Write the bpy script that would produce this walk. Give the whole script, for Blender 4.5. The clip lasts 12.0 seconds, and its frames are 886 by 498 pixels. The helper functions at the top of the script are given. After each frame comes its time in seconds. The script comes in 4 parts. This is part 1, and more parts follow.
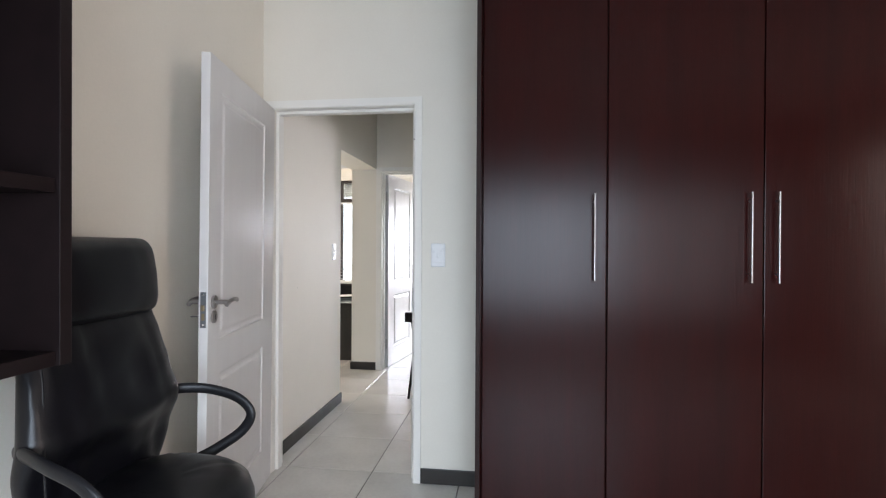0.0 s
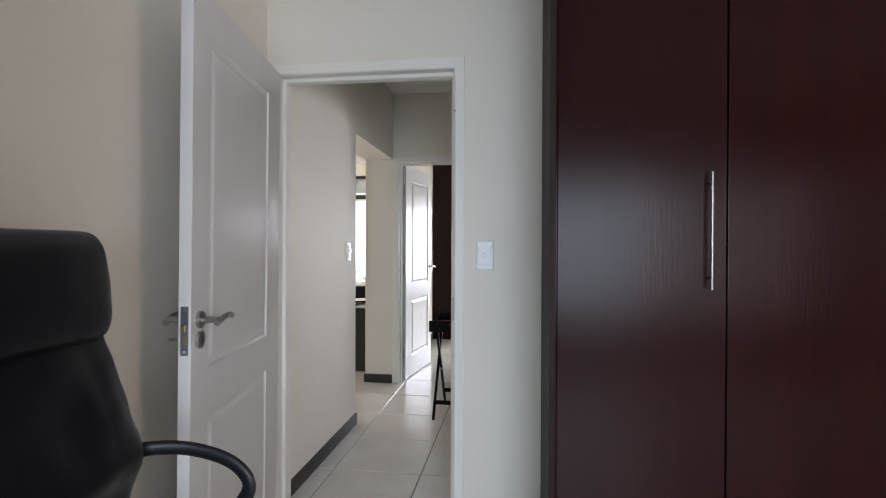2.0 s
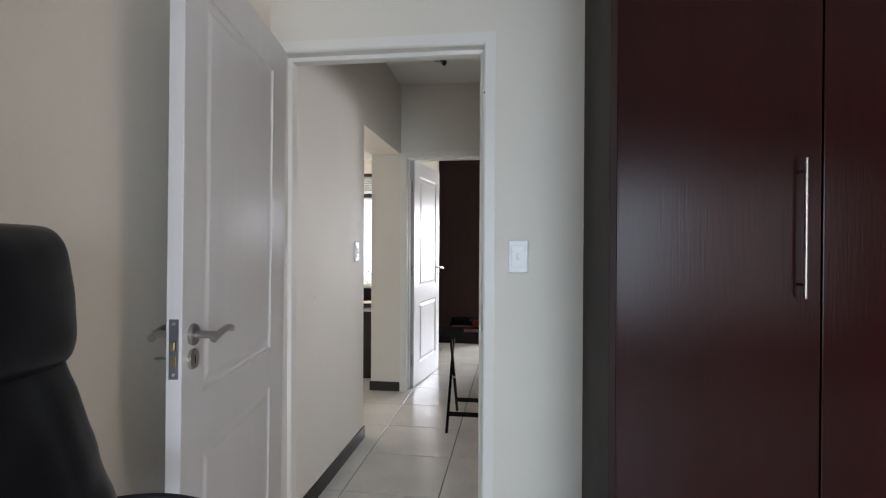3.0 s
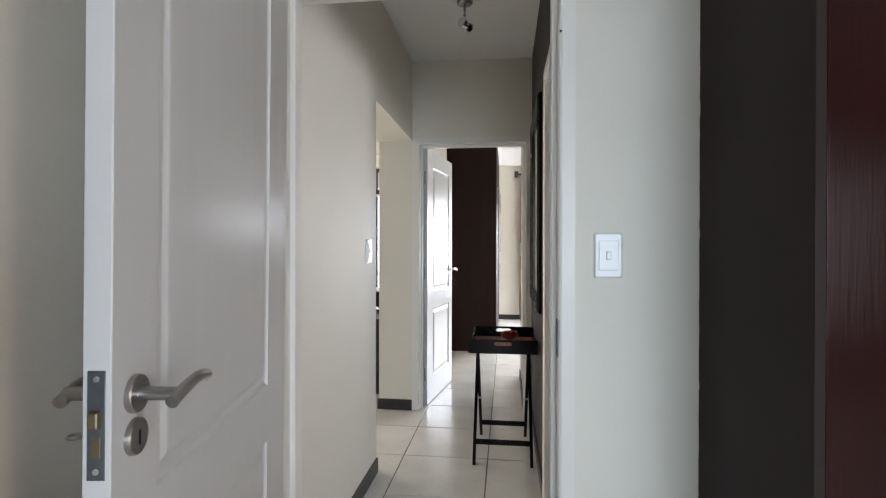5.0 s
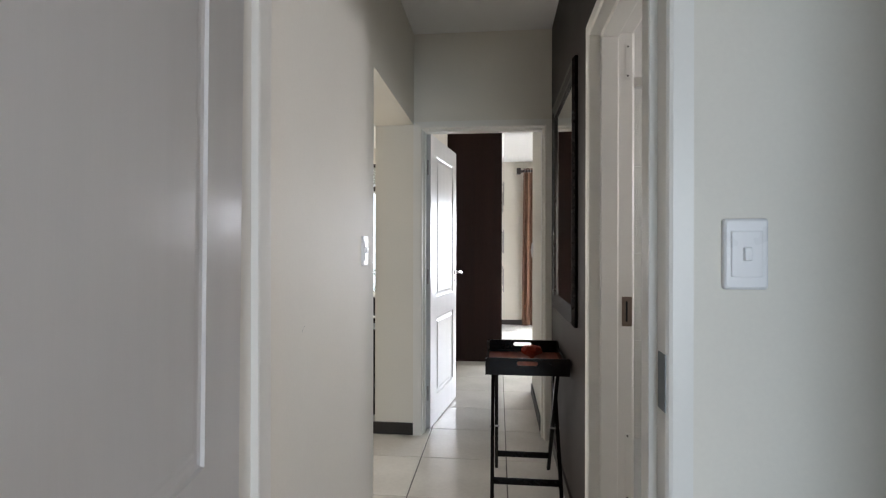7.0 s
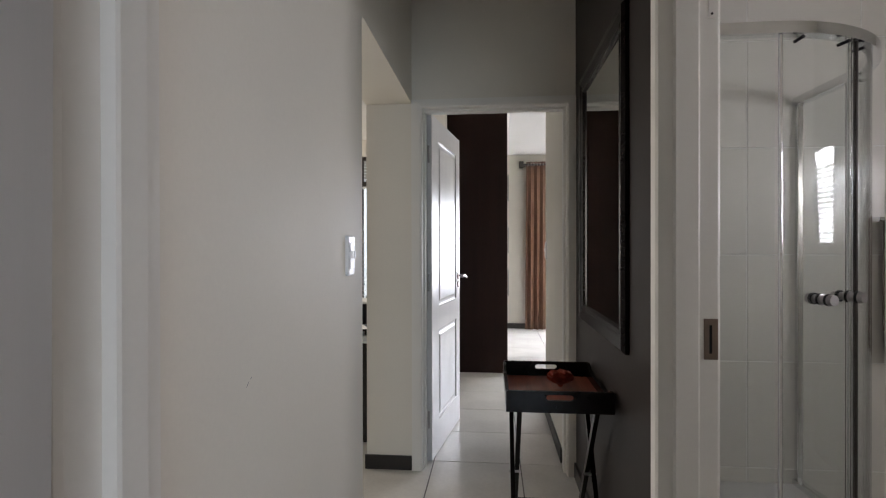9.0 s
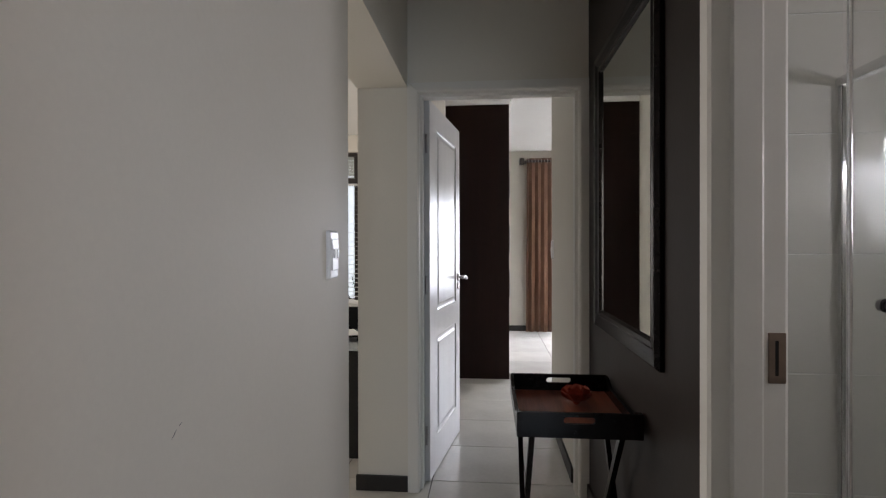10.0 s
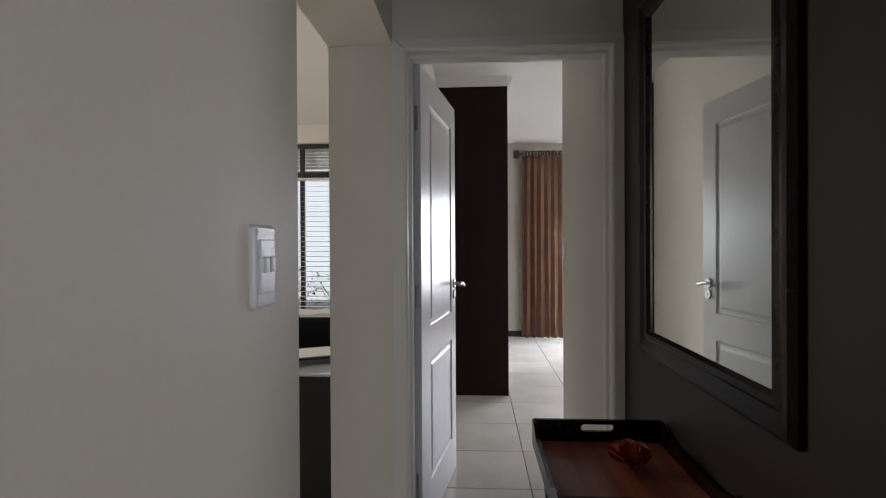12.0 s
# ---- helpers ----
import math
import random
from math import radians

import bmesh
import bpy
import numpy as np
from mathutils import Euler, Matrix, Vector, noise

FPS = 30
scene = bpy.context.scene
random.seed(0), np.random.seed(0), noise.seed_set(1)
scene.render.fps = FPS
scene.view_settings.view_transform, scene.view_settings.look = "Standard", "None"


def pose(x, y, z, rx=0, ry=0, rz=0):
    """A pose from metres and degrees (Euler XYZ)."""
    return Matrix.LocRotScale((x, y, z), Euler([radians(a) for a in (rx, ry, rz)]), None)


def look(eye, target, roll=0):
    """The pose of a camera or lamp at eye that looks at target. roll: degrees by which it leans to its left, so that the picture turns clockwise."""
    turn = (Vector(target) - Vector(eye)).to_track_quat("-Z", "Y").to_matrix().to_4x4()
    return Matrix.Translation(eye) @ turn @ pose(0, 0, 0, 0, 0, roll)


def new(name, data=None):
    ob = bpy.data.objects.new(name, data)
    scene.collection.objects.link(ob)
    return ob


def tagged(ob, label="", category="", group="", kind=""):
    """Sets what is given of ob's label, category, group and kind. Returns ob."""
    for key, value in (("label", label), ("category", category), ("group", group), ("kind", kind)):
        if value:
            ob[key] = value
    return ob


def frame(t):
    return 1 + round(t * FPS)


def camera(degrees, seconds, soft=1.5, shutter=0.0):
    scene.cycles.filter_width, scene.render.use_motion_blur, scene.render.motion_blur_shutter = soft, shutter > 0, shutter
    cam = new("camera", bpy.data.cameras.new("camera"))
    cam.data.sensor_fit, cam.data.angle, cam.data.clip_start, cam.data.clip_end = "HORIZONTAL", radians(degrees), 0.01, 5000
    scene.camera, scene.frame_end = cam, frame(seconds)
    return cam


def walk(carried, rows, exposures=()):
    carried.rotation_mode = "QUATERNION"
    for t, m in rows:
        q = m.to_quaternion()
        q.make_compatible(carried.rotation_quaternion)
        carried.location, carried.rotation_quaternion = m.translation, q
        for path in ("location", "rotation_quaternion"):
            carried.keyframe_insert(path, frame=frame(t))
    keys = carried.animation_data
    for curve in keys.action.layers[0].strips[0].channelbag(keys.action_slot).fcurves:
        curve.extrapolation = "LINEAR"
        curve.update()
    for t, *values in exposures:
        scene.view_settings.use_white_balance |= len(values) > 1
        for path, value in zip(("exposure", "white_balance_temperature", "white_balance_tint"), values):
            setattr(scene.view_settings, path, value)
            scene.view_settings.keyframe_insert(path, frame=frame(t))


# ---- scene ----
cam = camera(80.6, 12.0, soft=1.2)
PATH = [
    (0, (0.083, -0.209, 1.281), (-0.182, 1.774, 1.27), 0.3),
    (0.5, (0.022, -0.087, 1.276), (-0.247, 1.894, 1.264), 0.2),
    (1, (-0.038, 0.061, 1.28), (-0.312, 2.042, 1.267), 0.3),
    (1.5, (-0.104, 0.192, 1.272), (-0.382, 2.172, 1.261), 0.3),
    (2, (-0.18, 0.319, 1.272), (-0.458, 2.299, 1.26), 0.2),
    (2.5, (-0.26, 0.439, 1.276), (-0.536, 2.42, 1.267), 0.3),
    (3, (-0.332, 0.568, 1.27), (-0.6, 2.549, 1.259), 0.3),
    (3.2, (-0.358, 0.618, 1.264), (-0.624, 2.6, 1.253), 0.3),
    (5, (-0.595, 1.078, 1.255), (-0.835, 3.064, 1.247), 0.1),
    (5.5, (-0.657, 1.201, 1.25), (-0.889, 3.188, 1.245), 0.1),
    (6, (-0.695, 1.332, 1.246), (-0.919, 3.319, 1.242), 0.1),
    (6.5, (-0.726, 1.468, 1.245), (-0.94, 3.456, 1.243), -0.1),
    (7, (-0.75, 1.591, 1.24), (-0.96, 3.58, 1.24), 0.1),
    (9, (-0.86, 2.122, 1.259), (-1.048, 4.114, 1.251), -0.1),
    (9.5, (-0.874, 2.262, 1.255), (-1.057, 4.254, 1.251), -0.1),
    (10, (-0.896, 2.395, 1.252), (-1.073, 4.387, 1.244), -0.1),
    (10.5, (-0.928, 2.54, 1.251), (-1.094, 4.533, 1.243), -0.1),
    (11, (-0.958, 2.693, 1.261), (-1.111, 4.687, 1.254), -0.2),
    (11.5, (-0.99, 2.811, 1.253), (-1.121, 4.807, 1.251), -0.3),
    (12, (-0.983, 2.959, 1.262), (-1.107, 4.955, 1.25), -0.3),
]
walk(cam, [(t, look(eye, target, roll)) for t, eye, target, roll in PATH],
     exposures=[(0, -0.02, 6500, 15), (1.5, -0.34, 6500, 15), (2.5, -0.46, 6500, 15), (3.2, -0.46, 6500, 14), (5, -0.22, 6500, 12), (5.5, -0.26, 6500, 12), (7, -0.42, 6500, 13),
                (9, -0.90, 6500, 15), (10.5, -1.30, 6500, 16), (11.5, -1.36, 6500, 16), (12, -1.52, 6500, 16)])

# ---- light ----
world = bpy.data.worlds.new("sky")
scene.world = world
world.use_nodes = True
wn = world.node_tree
sky = wn.nodes.new("ShaderNodeTexSky")
sky.sky_type = "NISHITA"
sky.sun_disc = False
sky.sun_elevation = radians(26.5)
sky.sun_rotation = radians(56)
wn.links.new(sky.outputs["Color"], wn.nodes["Background"].inputs["Color"])
wn.nodes["Background"].inputs["Strength"].default_value = 0.12


def lamp(name, kind, m, energy, colour, **more):
    data = bpy.data.lights.new(name, kind)
    data.energy, data.color = energy, colour
    for key, value in more.items():
        if key == "size":
            data.shape, data.size, data.size_y = "RECTANGLE", value[0], value[1]
        if key == "spread":
            data.spread = radians(value)
        if key == "angle":
            data.angle = radians(value)
    ob = new(name, data)
    ob.matrix_world = m
    return ob


SUN_FROM = Vector((0.75, 0.50, 0.45))
lamp("sun", "SUN", look(SUN_FROM * 20, (0, 0, 0)), 5.0, (1.0, 0.95, 0.88), angle=0.6)
# daylight in the openings: bedroom behind the walk, far bedroom, bathroom; the rest are fill lamps
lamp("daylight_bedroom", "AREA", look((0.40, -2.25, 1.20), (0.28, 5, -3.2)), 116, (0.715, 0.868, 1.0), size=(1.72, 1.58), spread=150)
# weak fill lamp, added to brighten the left wall behind the open door
lamp("bedroom_back_fill", "AREA", look((2.00, -2.25, 1.20), (1.2, 5, -3.2)), 32, (0.96, 0.93, 0.98), size=(1.60, 1.58))
# warm fill lamp for the left wall, set in an added opening out of view
lamp("bedroom_side_fill", "AREA", look((3.66, -0.35, 1.20), (0, 0.60, 0.0)), 44, (1.0, 0.85, 0.76), size=(0.85, 1.9))
lamp("daylight_far_bedroom", "AREA", look((1.35, 10.42, 1.20), (1.35, 6.1, -4.3)), 610, (0.85, 0.915, 1.0), size=(2.6, 2.1), spread=145)
lamp("daylight_bathroom", "AREA", look((1.92, 3.05, 1.55), (0, 3.05, 0.4)), 60, (0.94, 0.945, 1.0), size=(0.55, 0.65))
# fill lamp in an added side opening, lights living room and hall
lamp("living_side_fill", "AREA", look((-6.12, 6.4, 1.3), (0, 6.4, -1.4)), 250, (1.0, 0.95, 0.87), size=(2.2, 2.1))



# ---- materials ----
def material(name, colour, rough=0.5, metal=0.0, vary=0.06, scale=3.0, grain=0.0, grain_scale=120.0, stretch=(1, 1, 1), bump=0.0, bump_scale=60.0, coat=0.0, second=None, island=0.0, spec=0.5):
    """Principled surface with broad stains, fine grain, uneven gloss and relief."""
    mat = bpy.data.materials.new(name)
    mat.use_nodes = True
    nt = mat.node_tree
    bsdf = nt.nodes["Principled BSDF"]
    link = nt.links.new
    coord = nt.nodes.new("ShaderNodeTexCoord")
    mapping = nt.nodes.new("ShaderNodeMapping")
    mapping.inputs["Scale"].default_value = stretch
    link(coord.outputs["Object"], mapping.inputs["Vector"])
    big = nt.nodes.new("ShaderNodeTexNoise")
    big.inputs["Scale"].default_value, big.inputs["Detail"].default_value = scale, 5
    link(mapping.outputs["Vector"], big.inputs["Vector"])
    fine = nt.nodes.new("ShaderNodeTexNoise")
    fine.inputs["Scale"].default_value, fine.inputs["Detail"].default_value = grain_scale, 6
    link(mapping.outputs["Vector"], fine.inputs["Vector"])
    ramp = nt.nodes.new("ShaderNodeMapRange")
    ramp.inputs["From Min"].default_value, ramp.inputs["From Max"].default_value = 0.3, 0.7
    ramp.inputs["To Min"].default_value, ramp.inputs["To Max"].default_value = 0.0, 1.0
    link(big.outputs["Fac"], ramp.inputs["Value"])
    mix = nt.nodes.new("ShaderNodeMix")
    mix.data_type = "RGBA"
    other = second or tuple(c * (1 - 2 * vary) for c in colour)
    mix.inputs["A"].default_value, mix.inputs["B"].default_value = (*colour, 1), (*other, 1)
    link(ramp.outputs["Result"], mix.inputs["Factor"])
    shade = nt.nodes.new("ShaderNodeMapRange")
    shade.inputs["From Min"].default_value, shade.inputs["From Max"].default_value = 0.25, 0.75
    shade.inputs["To Min"].default_value, shade.inputs["To Max"].default_value = 1 - grain, 1 + grain
    link(fine.outputs["Fac"], shade.inputs["Value"])
    last = shade.outputs["Result"]
    if island:
        info = nt.nodes.new("ShaderNodeObjectInfo")
        rnd = nt.nodes.new("ShaderNodeMapRange")
        rnd.inputs["To Min"].default_value, rnd.inputs["To Max"].default_value = 1 - island, 1 + island
        link(info.outputs["Random"], rnd.inputs["Value"])
        both = nt.nodes.new("ShaderNodeMath")
        both.operation = "MULTIPLY"
        link(rnd.outputs["Result"], both.inputs[0])
        link(last, both.inputs[1])
        last = both.outputs["Value"]
    tint = nt.nodes.new("ShaderNodeVectorMath")
    tint.operation = "SCALE"
    link(mix.outputs["Result"], tint.inputs[0])
    link(last, tint.inputs["Scale"])
    link(tint.outputs["Vector"], bsdf.inputs["Base Color"])
    gloss = nt.nodes.new("ShaderNodeMapRange")
    gloss.inputs["To Min"].default_value, gloss.inputs["To Max"].default_value = rough * 0.85, min(1, rough * 1.15)
    link(big.outputs["Fac"], gloss.inputs["Value"])
    link(gloss.outputs["Result"], bsdf.inputs["Roughness"])
    bsdf.inputs["Metallic"].default_value = metal
    bsdf.inputs["Specular IOR Level"].default_value = spec
    bsdf.inputs["Coat Weight"].default_value = coat
    bsdf.inputs["Coat Roughness"].default_value = 0.12
    if bump:
        relief = nt.nodes.new("ShaderNodeTexNoise")
        relief.inputs["Scale"].default_value, relief.inputs["Detail"].default_value = bump_scale, 4
        link(mapping.outputs["Vector"], relief.inputs["Vector"])
        node = nt.nodes.new("ShaderNodeBump")
        node.inputs["Strength"].default_value, node.inputs["Distance"].default_value = bump, 0.002
        link(relief.outputs["Fac"], node.inputs["Height"])
        link(node.outputs["Normal"], bsdf.inputs["Normal"])
    return mat


CREAM = material("cream wall paint", (0.768, 0.726, 0.642), 0.55, vary=0.03, scale=1.2, grain=0.015, bump=0.12, bump_scale=55)
TAUPE = material("dark taupe wall paint", (0.0215, 0.0160, 0.0135), 0.5, spec=0.22, vary=0.05, scale=1.5, grain=0.04, bump=0.12, bump_scale=55)
CEIL = material("white ceiling paint", (0.80, 0.79, 0.77), 0.7, vary=0.02, scale=1.0, grain=0.01, bump=0.08, bump_scale=70)
ENAMEL = material("white enamel on wood", (0.66, 0.65, 0.645), 0.30, vary=0.02, scale=2.0, grain=0.01, grain_scale=60, stretch=(9, 9, 0.35), bump=0.025, bump_scale=26, spec=0.42)
FRAMEWHITE = material("cream white enamel on steel", (0.78, 0.76, 0.71), 0.38, vary=0.010, scale=1.6, grain=0.01)
MAHOGANY = material("dark mahogany veneer", (0.0215, 0.0025, 0.0021), 0.22, second=(0.0145, 0.0018, 0.0016), scale=1.6, grain=0.12, grain_scale=30, stretch=(6, 6, 0.25), bump=0.16, bump_scale=30, spec=0.155)
WENGE = material("dark wenge veneer", (0.0165, 0.0066, 0.0050), 0.45, second=(0.011, 0.0047, 0.0037), scale=2.0, grain=0.2, grain_scale=40, stretch=(6, 6, 0.3), bump=0.15, bump_scale=40, spec=0.12)
SIDEBROWN = material("matt brown board", (0.026, 0.0160, 0.0150), 0.55, spec=0.12, vary=0.1, scale=3, grain=0.06)
LEATHER = material("black leather", (0.0045, 0.0046, 0.0068), 0.34, vary=0.15, scale=6, grain=0.15, grain_scale=260, bump=0.18, bump_scale=320, spec=0.36)
PLASTIC = material("black moulded plastic", (0.010, 0.010, 0.012), 0.38, spec=0.3, vary=0.1, scale=8, bump=0.1, bump_scale=200)
STEEL = material("brushed steel", (0.42, 0.40, 0.39), 0.30, metal=1.0, vary=0.05, scale=6, grain=0.06, grain_scale=90, stretch=(1, 1, 8))
DARKSTEEL = material("dull grey steel", (0.20, 0.205, 0.215), 0.45, metal=1.0, vary=0.1, scale=20, grain=0.05)
SHELFDARK = material("near black stained wood", (0.011, 0.0062, 0.0066), 0.45, vary=0.15, scale=3, grain=0.2, grain_scale=40, stretch=(6, 0.4, 6), bump=0.1, spec=0.25)
# rougher copy of the brushed steel, darkened for the shade on the wardrobe handles
BARSTEEL = material("satin steel bar", (0.36, 0.34, 0.33), 0.36, metal=1.0, vary=0.05, scale=6, grain=0.06, grain_scale=90, stretch=(1, 1, 8))
CHROME = material("polished chrome", (0.78, 0.79, 0.80), 0.09, metal=1.0, vary=0.02)
BRONZEPLATE = material("brown bronzed steel", (0.26, 0.20, 0.165), 0.42, metal=1.0, vary=0.1, scale=20, grain=0.05)
BRASS = material("worn brass", (0.30, 0.24, 0.15), 0.40, metal=1.0, vary=0.1, scale=40)
TILE = material("cream glazed floor tile", (0.68, 0.66, 0.615), 0.17, second=(0.58, 0.56, 0.52), scale=3.5, grain=0.04, grain_scale=45, bump=0.05, bump_scale=14, island=0.04)
GROUT = material("grey grout", (0.11, 0.10, 0.088), 0.45, vary=0.2, scale=20, bump=0.3, bump_scale=200)
WALLTILE = material("white glazed wall tile", (0.77, 0.75, 0.70), 0.16, vary=0.02, scale=2, grain=0.01, bump=0.03, bump_scale=8, island=0.02)
PALEGROUT = material("white grout", (0.88, 0.88, 0.86), 0.8, vary=0.05, scale=20)
SKIRT = material("dark grey skirting tile", (0.021, 0.0165, 0.014), 0.45, vary=0.15, scale=9, grain=0.12, grain_scale=80)
SWITCHWHITE = material("white switch plastic", (0.80, 0.80, 0.80), 0.28, vary=0.01)
BLACKGLOSS = material("black lacquer", (0.010, 0.0085, 0.0085), 0.22, vary=0.1, scale=5, grain=0.05)
FRAMEBLACK = material("dark brown black lacquered wood", (0.0075, 0.0050, 0.0044), 0.24, vary=0.15, scale=6, grain=0.2, grain_scale=60, bump=0.05, spec=0.15)
TRAYWOOD = material("red brown stained wood", (0.33, 0.095, 0.048), 0.36, second=(0.11, 0.024, 0.015), scale=2.4, grain=0.22, grain_scale=30, stretch=(9, 0.5, 9), bump=0.15, bump_scale=40)
CURTAIN = material("copper brown curtain satin", (0.215, 0.118, 0.074), 0.55, second=(0.17, 0.09, 0.058), scale=5, grain=0.10, grain_scale=300, bump=0.15, bump_scale=500)
FRAMEBROWN = material("dark bronze aluminium", (0.030, 0.022, 0.018), 0.4, vary=0.08, scale=9)
SLAT = material("white blind slat", (0.72, 0.71, 0.68), 0.4, vary=0.03)
PETAL = material("orange red silk petal", (0.38, 0.058, 0.025), 0.6, second=(0.26, 0.030, 0.014), scale=30, grain=0.15, grain_scale=200)
PAPER = material("white paper", (0.80, 0.80, 0.78), 0.6, vary=0.03)
TOWEL = material("taupe cotton towel", (0.24, 0.20, 0.17), 0.9, vary=0.08, scale=8, grain=0.15, grain_scale=400, bump=0.8, bump_scale=420)
TRAYACRYL = material("white acrylic", (0.78, 0.78, 0.77), 0.2, vary=0.02)
PAVING = material("pale paving", (0.40, 0.38, 0.35), 0.85, vary=0.1, scale=1.5, grain=0.1, grain_scale=30)
LEAF = material("grey green leaf", (0.11, 0.13, 0.09), 0.5, second=(0.06, 0.085, 0.04), scale=4)
BARK = material("brown bark", (0.12, 0.09, 0.065), 0.8, vary=0.2, scale=12, bump=0.5)


def glass(name, rough=0.0, tint=(1, 1, 1)):
    """Thin clear pane: straight-through light, with gloss that grows towards grazing angles."""
    mat = bpy.data.materials.new(name)
    mat.use_nodes = True
    nt = mat.node_tree
    nt.nodes.remove(nt.nodes["Principled BSDF"])
    clear, shine, facing, power, span, mix = (nt.nodes.new("ShaderNode" + k) for k in ("BsdfTransparent", "BsdfGlossy", "LayerWeight", "Math", "MapRange", "MixShader"))
    clear.inputs["Color"].default_value = (*tint, 1)
    shine.inputs["Roughness"].default_value = rough
    facing.inputs["Blend"].default_value = 0.5
    power.operation = "POWER"
    power.inputs[1].default_value = 5.0
    span.inputs["To Min"].default_value, span.inputs["To Max"].default_value = 0.04, 1.0
    nt.links.new(facing.outputs["Facing"], power.inputs[0])
    nt.links.new(power.outputs["Value"], span.inputs["Value"])
    nt.links.new(span.outputs["Result"], mix.inputs["Fac"])
    nt.links.new(clear.outputs["BSDF"], mix.inputs[1])
    nt.links.new(shine.outputs["BSDF"], mix.inputs[2])
    nt.links.new(mix.outputs["Shader"], nt.nodes["Material Output"].inputs["Surface"])
    return mat


GLASS = glass("clear window glass", 0.0, (0.96, 0.98, 0.97))
SHOWERGLASS = glass("clear shower glass", 0.0, (0.965, 0.978, 0.974))
MIRROR = material("silvered mirror", (0.74, 0.76, 0.72), 0.02, metal=1.0, vary=0.0, grain=0.0)
# pale colour stands in for the window's reflection in the sideboard top
REFLECTGLASS = material("glass with window reflection in its colour", (0.55, 0.60, 0.62), 0.08, vary=0.02, scale=3)


def glow(name, colour, strength):
    """Even glow for the backdrop outside, in place of bright sky and washed-out garden."""
    mat = bpy.data.materials.new(name)
    mat.use_nodes = True
    nt = mat.node_tree
    bsdf = nt.nodes["Principled BSDF"]
    bsdf.inputs["Base Color"].default_value = (*colour, 1)
    bsdf.inputs["Roughness"].default_value = 1.0
    bsdf.inputs["Emission Color"].default_value = (*colour, 1)
    bsdf.inputs["Emission Strength"].default_value = strength
    return mat


HAZE = glow("bright hazy sky", (0.90, 0.95, 1.0), 2.4)


# ---- building helpers ----
def part(name, bm, mat, parent=None, label="", smooth=False):
    """Link a bmesh as one mesh object, under a thing or a part where one is given."""
    bmesh.ops.recalc_face_normals(bm, faces=bm.faces)
    data = bpy.data.meshes.new(name)
    bm.to_mesh(data)
    bm.free()
    for m in mat if isinstance(mat, (list, tuple)) else [mat]:
        data.materials.append(m)
    if smooth:
        data.shade_smooth()
        data.set_sharp_from_angle(angle=radians(38))
    ob = new(name, data)
    if parent is not None:
        ob.parent = parent
    if label:
        ob["label"] = label
    return ob


def thing(name, m, label, category, group="", kind=""):
    """An Empty at a thing's base that holds its parts."""
    ob = new(name)
    ob.matrix_world = m
    ob.empty_display_size = 0.1
    return tagged(ob, label, category, group, kind)


def box(bm, x0, x1, y0, y1, z0, z1, bevel=0.0, seg=2):
    made = bmesh.ops.create_cube(bm, size=1.0, matrix=Matrix.Translation(((x0 + x1) / 2, (y0 + y1) / 2, (z0 + z1) / 2)) @ Matrix.Diagonal((x1 - x0, y1 - y0, z1 - z0, 1)))
    if bevel:
        edges = {e for v in made["verts"] for e in v.link_edges}
        bmesh.ops.bevel(bm, geom=list(edges), offset=bevel, segments=seg, affect="EDGES", profile=0.6)
    return bm


def boxes(*rows, bevel=0.0):
    bm = bmesh.new()
    for r in rows:
        box(bm, *r, bevel=bevel)
    return bm


def loft(bm, rings, close=True, caps=True):
    """Skin a row of rings of equal length."""
    rows = [[bm.verts.new(p) for p in ring] for ring in rings]
    n = len(rows[0])
    for a, b in zip(rows, rows[1:]):
        for i in range(n if close else n - 1):
            bm.faces.new((a[i], a[(i + 1) % n], b[(i + 1) % n], b[i]))
    if caps and close:
        bm.faces.new(rows[0][::-1])
        bm.faces.new(rows[-1])
    return bm


def smooth_line(pts, steps=6):
    """Catmull-Rom points through the given ones."""
    p = [Vector(q) for q in pts]
    p = [2 * p[0] - p[1]] + p + [2 * p[-1] - p[-2]]
    out = []
    for a, b, c, d in zip(p, p[1:], p[2:], p[3:]):
        for k in range(steps):
            t = k / steps
            out.append(0.5 * (2 * b + (c - a) * t + (2 * a - 5 * b + 4 * c - d) * t * t + (3 * b - a - 3 * c + d) * t ** 3))
    return out + [p[-2]]


def tube(bm, pts, r, seg=10, flat=1.0, up=(0, 0, 1)):
    """Sweep a round or flattened section along a line; r may be one number or one for each point."""
    pts = [Vector(p) for p in pts]
    rings = []
    for i, p in enumerate(pts):
        d = (pts[min(i + 1, len(pts) - 1)] - pts[max(i - 1, 0)]).normalized()
        side = d.cross(Vector(up))
        if side.length < 1e-4:
            side = d.cross(Vector((1, 0, 0)))
        side.normalize()
        over = side.cross(d)
        rad = r[i] if isinstance(r, (list, tuple)) else r
        rings.append([p + side * math.cos(a) * rad + over * math.sin(a) * rad * flat for a in (2 * math.pi * k / seg for k in range(seg))])
    return loft(bm, rings)


def prism(bm, outline, m, depth):
    """Extrude a flat outline (in the local xy plane) along local z, then place it."""
    low = [bm.verts.new(m @ Vector((x, y, 0))) for x, y in outline]
    high = [bm.verts.new(m @ Vector((x, y, depth))) for x, y in outline]
    n = len(outline)
    bm.faces.new(low[::-1])
    bm.faces.new(high)
    for i in range(n):
        bm.faces.new((low[i], low[(i + 1) % n], high[(i + 1) % n], high[i]))
    return bm


